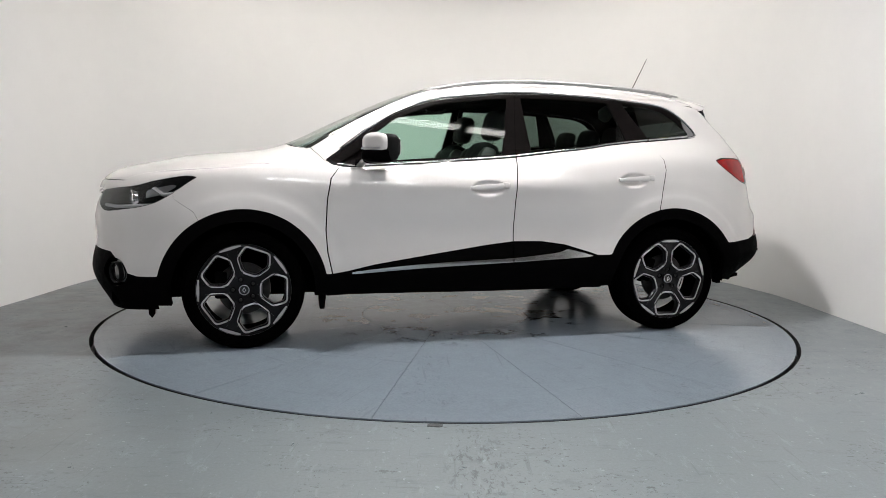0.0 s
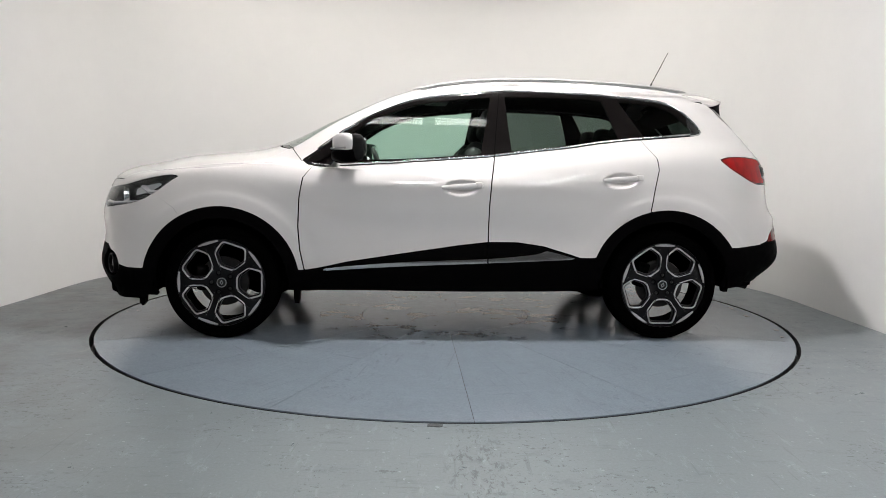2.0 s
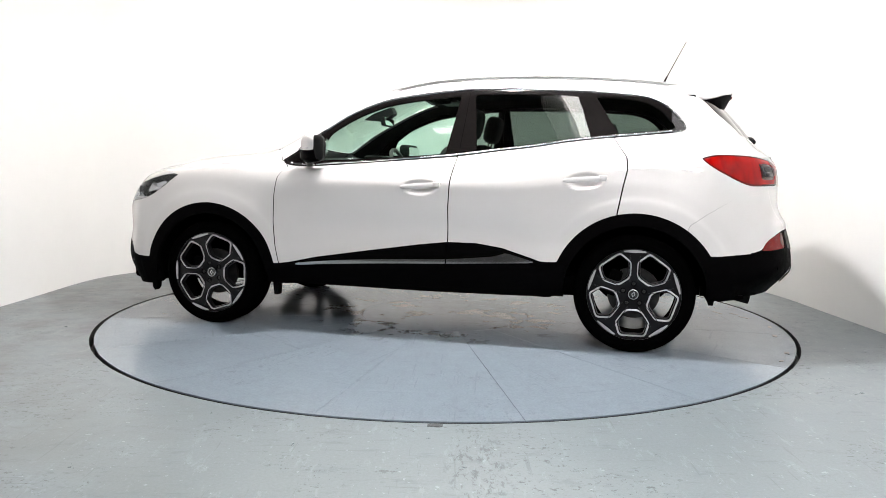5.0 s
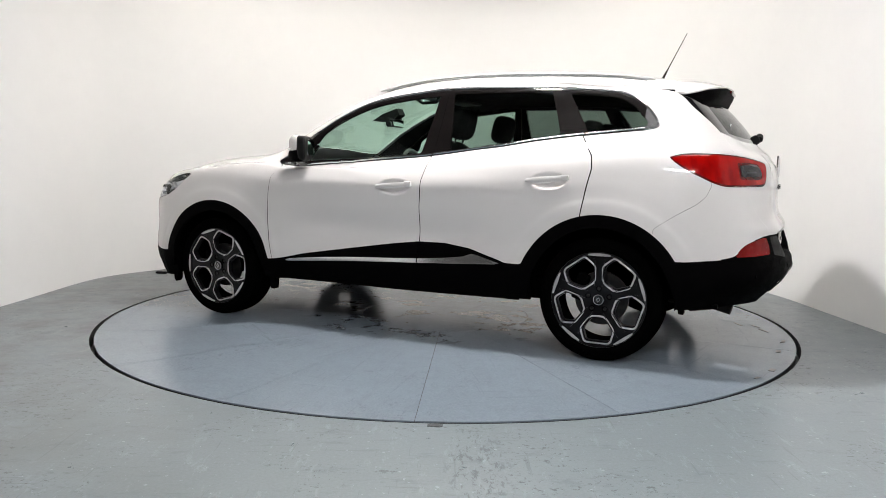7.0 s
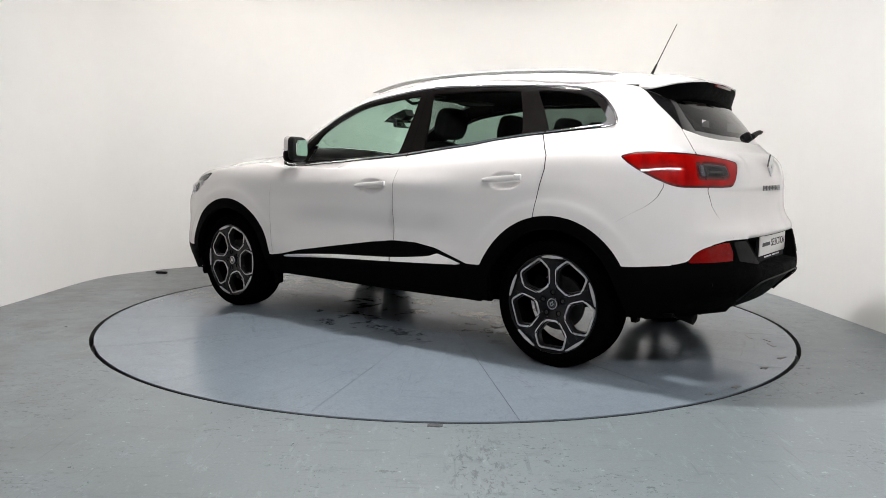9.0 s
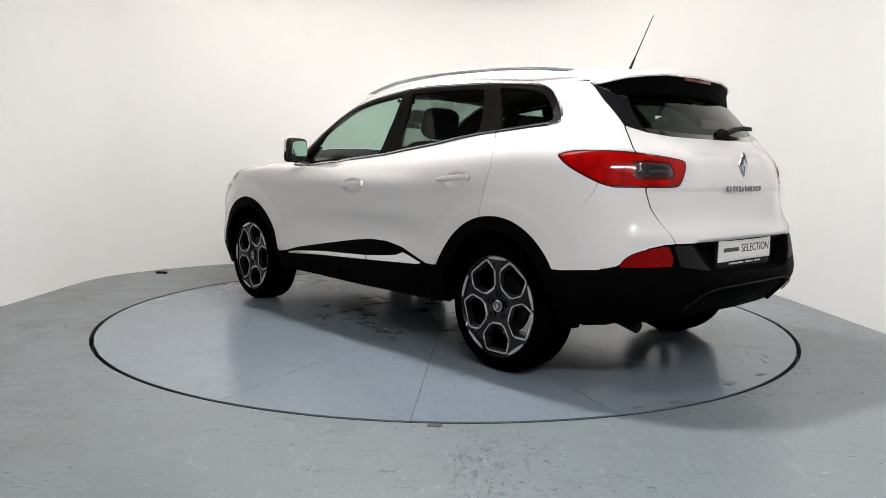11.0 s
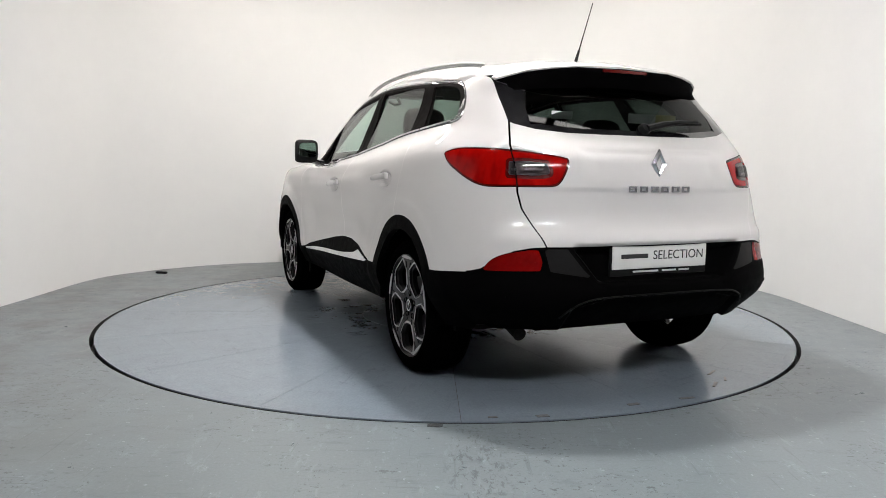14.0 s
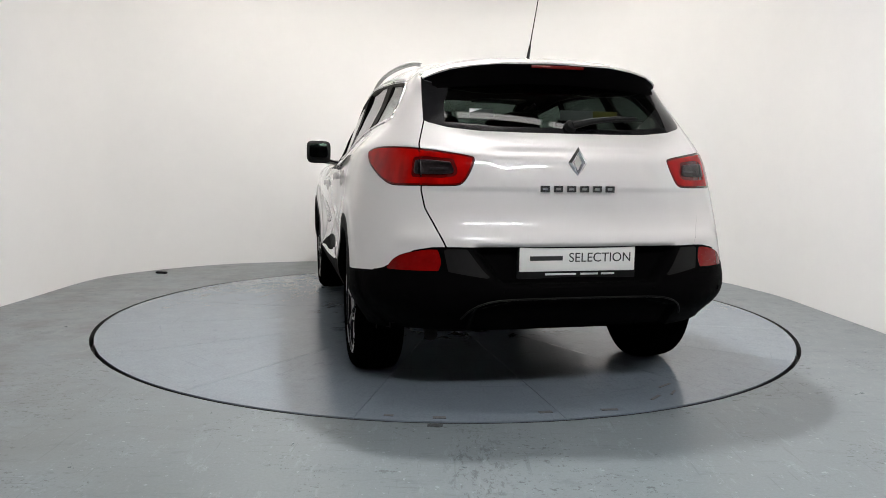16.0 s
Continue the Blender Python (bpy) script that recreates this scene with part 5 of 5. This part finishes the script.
# ---------------------------------------------------------------- mirrors, handles, sill strips
def build_side_things():
    for sg in (1, -1):
        fd, rd = DOORS["front", sg], DOORS["rear", sg]

        def shell(x0, x1, y0, y1, z0, z1, name, mat, parent, label, bev):
            bm = box((x1 - x0, y1 - y0, z1 - z0), ((x0 + x1) / 2, (y0 + y1) / 2, (z0 + z1) / 2))
            bmesh.ops.subdivide_edges(bm, edges=bm.edges[:], cuts=7, use_grid_fill=True)
            cx, cy, cz = (x0 + x1) / 2, (y0 + y1) / 2, (z0 + z1) / 2
            for v in bm.verts:
                q = Vector(((v.co.x - cx) * 2 / (x1 - x0), (v.co.y - cy) * 2 / (y1 - y0), (v.co.z - cz) * 2 / (z1 - z0)))
                s = (abs(q.x) ** bev + abs(q.y) ** bev + abs(q.z) ** bev) ** (1 / bev)
                m = max(abs(q.x), abs(q.y), abs(q.z))
                q = q * (m / s)
                # forward half tapers towards its nose
                tp = 1 - 0.30 * max(0, q.x) ** 1.5
                v.co = (cx + q.x * (x1 - x0) / 2 - 0.02 * q.y * q.y - 0.35 * (cy + q.y * (y1 - y0) / 2 - 0.842), (cy + q.y * tp * (y1 - y0) / 2) * sg, cz + q.z * tp * (z1 - z0) / 2)
            return part(name, bm, mat, parent, label, angle=60)
        mir = shell(.592, .690, .842, 1.004, 1.096, 1.218, "door_mirror", PAINT, fd, "white door mirror with black base", 3.4)
        shell(.556, .695, .838, 1.008, 1.048, 1.134, "mirror_base", PLASTIC, mir, "black plastic mirror base", 4.0)
        shell(.546, .645, .838, 1.016, 1.055, 1.212, "mirror_rim", TRIM, mir, "black mirror rim", 5.0)
        part("mirror_glass", prism(round_outline([(.862, 1.088), (.998, 1.092), (.994, 1.185), (.868, 1.194)], .25), -.004, (.5445 - .02 + .35 * .842, 0, 0), (-.35, sg, 0), (0, 0, 1)), MIRROR, mir, "mirror glass")
        part("mirror_arm", tube([(.665, .775 * sg, 1.045), (.655, .82 * sg, 1.055), (.635, .87 * sg, 1.068)], .03, 10, radii=[.036, .030, .034], flat=.7), GLOSSBLACK, mir)
        part("turn_signal_strip", tube([(.675, .90 * sg, 1.128), (.632, .965 * sg, 1.130), (.585, .998 * sg, 1.132)], .005, 6), SATIN, mir)
        # handles
        for hx, hz, door, ysk in ((-.085, .918, fd, .893), (-1.035, .972, rd, .905)):
            n = 13
            secs = []
            for k in range(n):
                t = k / (n - 1)
                x = hx + .118 - .236 * t
                hh = .0165 * (math.sin(math.pi * min(1, .10 + t * 1.1)) ** .5 if t < .5 else 1.0) * (1 if t < .93 else .8)
                out = ysk + .020 * math.sin(math.pi * min(1, max(0, .12 + .76 * t))) ** .6 + .012
                zc = hz - .008 + .018 * t
                secs.append([(x, sg * (out + .006 * math.cos(a)) - sg * .0, zc + hh * math.sin(a)) for a in [2 * math.pi * j / 10 for j in range(10)]])
            h = part("door_handle", section_loft(secs), PAINT, door, "white pull handle", angle=50)
            part("handle_end", box((.045, .022, .033), (hx - .100, sg * (ysk + .022), hz + .009), .006), PAINT, h)
            part("handle_foot", box((.02, .03, .02), (hx + .10, sg * (ysk + .006), hz - .006), .004), PAINT, h)


build_side_things()


# ---------------------------------------------------------------- inside
def cushion(size, centre, bev, rot, name, mat, parent, label="", puff=0.1):
    bm = box(size)
    bmesh.ops.subdivide_edges(bm, edges=bm.edges[:], cuts=5, use_grid_fill=True)
    for v in bm.verts:
        q = Vector((v.co.x / size[0] * 2, v.co.y / size[1] * 2, v.co.z / size[2] * 2))
        m = max(abs(q.x), abs(q.y), abs(q.z))
        s = (abs(q.x) ** bev + abs(q.y) ** bev + abs(q.z) ** bev) ** (1 / bev)
        q *= m / s
        v.co = (q.x * size[0] / 2, q.y * size[1] / 2, q.z * size[2] / 2)
    bmesh.ops.transform(bm, matrix=pose(*centre, *rot), verts=bm.verts)
    return part(name, bm, mat, parent, label, angle=60)


def build_inside():
    lining = merge(SKIN["shell"], SKIN["front_door"], SKIN["rear_door"], SKIN["tailgate"])
    lining = clip(lining, 0.34 - Z(lining))[0]
    lining = clip(lining, X(lining) - 0.95)[0]
    skin_object("inner_lining", sink(lining, 0.022), TRIM, car, "black cabin lining", sides=BOTH)
    for sg in (1, -1):
        y = .36 * sg
        seat = cushion((.52, .50, .16), (.28, y, .66), 5, (0, -8, 0), "front_seat", CLOTH, car, "charcoal cloth seat with headrest")
        cushion((.15, .48, .62), (-.13, y, .90), 4, (0, -20, 0), "backrest", CLOTH, seat)
        cushion((.11, .27, .20), (-.285, y, 1.305), 3.5, (0, -14, 0), "headrest", CLOTH, seat)
        for dy in (-.06, .06):
            part("headrest_post", tube([(-.235, y + dy, 1.13), (-.275, y + dy, 1.24)], .006, 8), CHROME, seat)
        cushion((.12, .10, .5), (-.11, y + .21, .92), 4, (0, -20, 0), "bolster", LEATHER, seat)
        cushion((.12, .10, .5), (-.11, y - .21, .92), 4, (0, -20, 0), "bolster", LEATHER, seat)
    bench = cushion((.48, 1.30, .17), (-.68, 0, .66), 6, (0, -6, 0), "rear_bench", CLOTH, car, "charcoal cloth rear bench")
    cushion((.14, 1.30, .60), (-1.02, 0, .90), 6, (0, -20, 0), "backrest", CLOTH, bench)
    for y in (-.40, 0, .40):
        cushion((.09, .25, .16), (-1.135, y, 1.235), 3.5, (0, -14, 0), "headrest", CLOTH, bench)
    dash = cushion((.50, 1.36, .30), (.78, 0, .92), 4, (0, 8, 0), "dashboard", TRIM, car, "black dashboard")
    part("instrument_hood", box((.16, .34, .07), (.60, -.36, 1.075), .025), TRIM, dash)
    bm = lathe([(.170 + .016 * math.cos(a), .016 * math.sin(a)) for a in [2 * math.pi * k / 8 for k in range(8)]], 36, "z", closed=True)
    bmesh.ops.transform(bm, matrix=pose(.42, -.36, 1.00, 0, -66, 0), verts=bm.verts)
    wheel = part("steering_wheel", bm, LEATHER, car, "black steering wheel")
    part("wheel_hub", box((.05, .16, .11), (.445, -.36, .995), .02, rot=None), TRIM, wheel)
    part("steering_column", tube([(.44, -.36, .99), (.62, -.36, .93)], .035, 10), TRIM, wheel)
    rv = part("rear_view_mirror", box((.03, .22, .065), (.42, 0, 1.345), .012), TRIM, car, "black rear-view mirror")
    part("mirror_face", box((.003, .20, .05), (.404, 0, 1.345), .001), MIRROR, rv)
    part("mirror_foot", prism([(.44, 1.345), (.58, 1.358), (.50, 1.405), (.38, 1.445), (.36, 1.40)], .09, (0, .045, 0), (1, 0, 0), (0, 0, 1)), TRIM, rv)
    for sg in (1, -1):
        part("sun_visor", box((.16, .36, .018), (.02, .30 * sg, 1.500), .006, rot=None), LEATHER, car, "folded grey sun visor")
        part("grab_handle", tube([(-.02, .50 * sg, 1.46), (-.05, .47 * sg, 1.435), (-.15, .47 * sg, 1.44), (-.18, .50 * sg, 1.468)], .010, 8), TRIM, car)
        part("door_ledge", box((2.0, .10, .10), (-.25, .73 * sg, 1.00), .03, rot=(0, 2.5, 0)), TRIM, car)
    # load cover, stickers on the rear window
    part("load_cover", box((.62, 1.15, .02), (-1.50, 0, 1.06), .006), TRIM, car, "black load cover")
    part("window_sticker", box((.002, .16, .045), (-1.90, -.085, 1.268), .0005, rot=None), PALEINK, gate, "pale and yellow window sticker")
    part("window_sticker", box((.002, .12, .045), (-1.90, -.225, 1.268), .0005, rot=None), YELLOW, gate, "pale and yellow window sticker")
    part("window_sticker", box((.002, .11, .035), (-1.90, .36, 1.268), .0005, rot=None), PALEINK, gate, "pale and yellow window sticker")


def build_under():
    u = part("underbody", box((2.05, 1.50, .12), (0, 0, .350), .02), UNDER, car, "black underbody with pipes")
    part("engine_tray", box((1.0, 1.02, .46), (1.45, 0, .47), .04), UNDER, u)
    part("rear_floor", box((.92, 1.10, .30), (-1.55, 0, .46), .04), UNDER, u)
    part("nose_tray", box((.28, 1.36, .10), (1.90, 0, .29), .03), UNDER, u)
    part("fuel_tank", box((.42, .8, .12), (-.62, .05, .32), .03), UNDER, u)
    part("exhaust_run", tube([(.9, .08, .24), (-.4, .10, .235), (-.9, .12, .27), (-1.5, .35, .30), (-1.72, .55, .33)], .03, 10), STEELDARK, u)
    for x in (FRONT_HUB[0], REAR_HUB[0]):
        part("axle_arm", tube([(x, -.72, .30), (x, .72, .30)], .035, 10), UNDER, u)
        for sg in (1, -1):
            bm = bmesh.new()
            n = 30
            rows = []
            for yy, rr in ((.875, .395), (.50, .395), (.49, .02)):
                rows.append([bm.verts.new((x + rr * math.cos(math.pi * (-.015 + 1.03 * k / n)), yy * sg, .33 + rr * math.sin(math.pi * (-.015 + 1.03 * k / n)))) for k in range(n + 1)])
            for a, b in zip(rows, rows[1:]):
                for k in range(n):
                    bm.faces.new((a[k], a[k + 1], b[k + 1], b[k]))
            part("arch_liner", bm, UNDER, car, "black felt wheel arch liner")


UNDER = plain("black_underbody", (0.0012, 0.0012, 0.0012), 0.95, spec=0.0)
build_inside()
build_under()


# ---------------------------------------------------------------- small things on the floor
def build_floor_things():
    ob = finish("rubber_wedge", box((.11, .035, .02), (0, 0, .010), .006), TRIM)
    ob.matrix_world = pose(-2.67, 1.713, 0, 0, 0, -14)
    tagged(ob, "small black rubber wedge lying on the floor", "wedge")


    for k, (r, a, w, d, turn) in enumerate(((2.205, 166.5, .055, .028, 4), (2.19, 186.0, .075, .022, -12), (2.16, 178.5, .060, .026, 0), (2.12, 194.0, .09, .016, 25), (2.10, 197.5, .07, .012, 30),
                                            (2.0, 199.0, .10, .014, 12), (2.20, 161.0, .04, .02, 0))):
        t = part("tape_scrap", box((d, w, .0016), (0, 0, .0009)), TAPE, platform, "dark worn scrap of tape", smooth=False)
        t.matrix_basis = pose(r * math.cos(radians(a)), r * math.sin(radians(a)), 0.0, 0, 0, a + turn)
    ob = finish("floor_patch", box((.062, .030, .002), (0, 0, .001), .0006), TAPE, smooth=False)
    ob.matrix_world = pose(-.033, -2.302, 0, 0, 0, -3)
    tagged(ob, "small flat metal cover set in the floor", "floor cover")


TAPE = plain("worn_grey_tape", (0.05, 0.053, 0.056), 0.6, vary=0.4, scale=60)
build_floor_things()


# ---------------------------------------------------------------- motion of the platform and the car on it
OFFSET = Vector((0.0431, -0.0813, 0.0))


def motions():
    walk(platform, [(t, pose(0, 0, 0, 0, 0, a)) for t, a in TURN])
    rows = []
    for t, a in TURN:
        p = pose(0, 0, 0, 0, 0, a) @ OFFSET
        rows.append((t, pose(p.x, p.y, 0, 0, 0, a)))
    walk(car, rows)


motions()
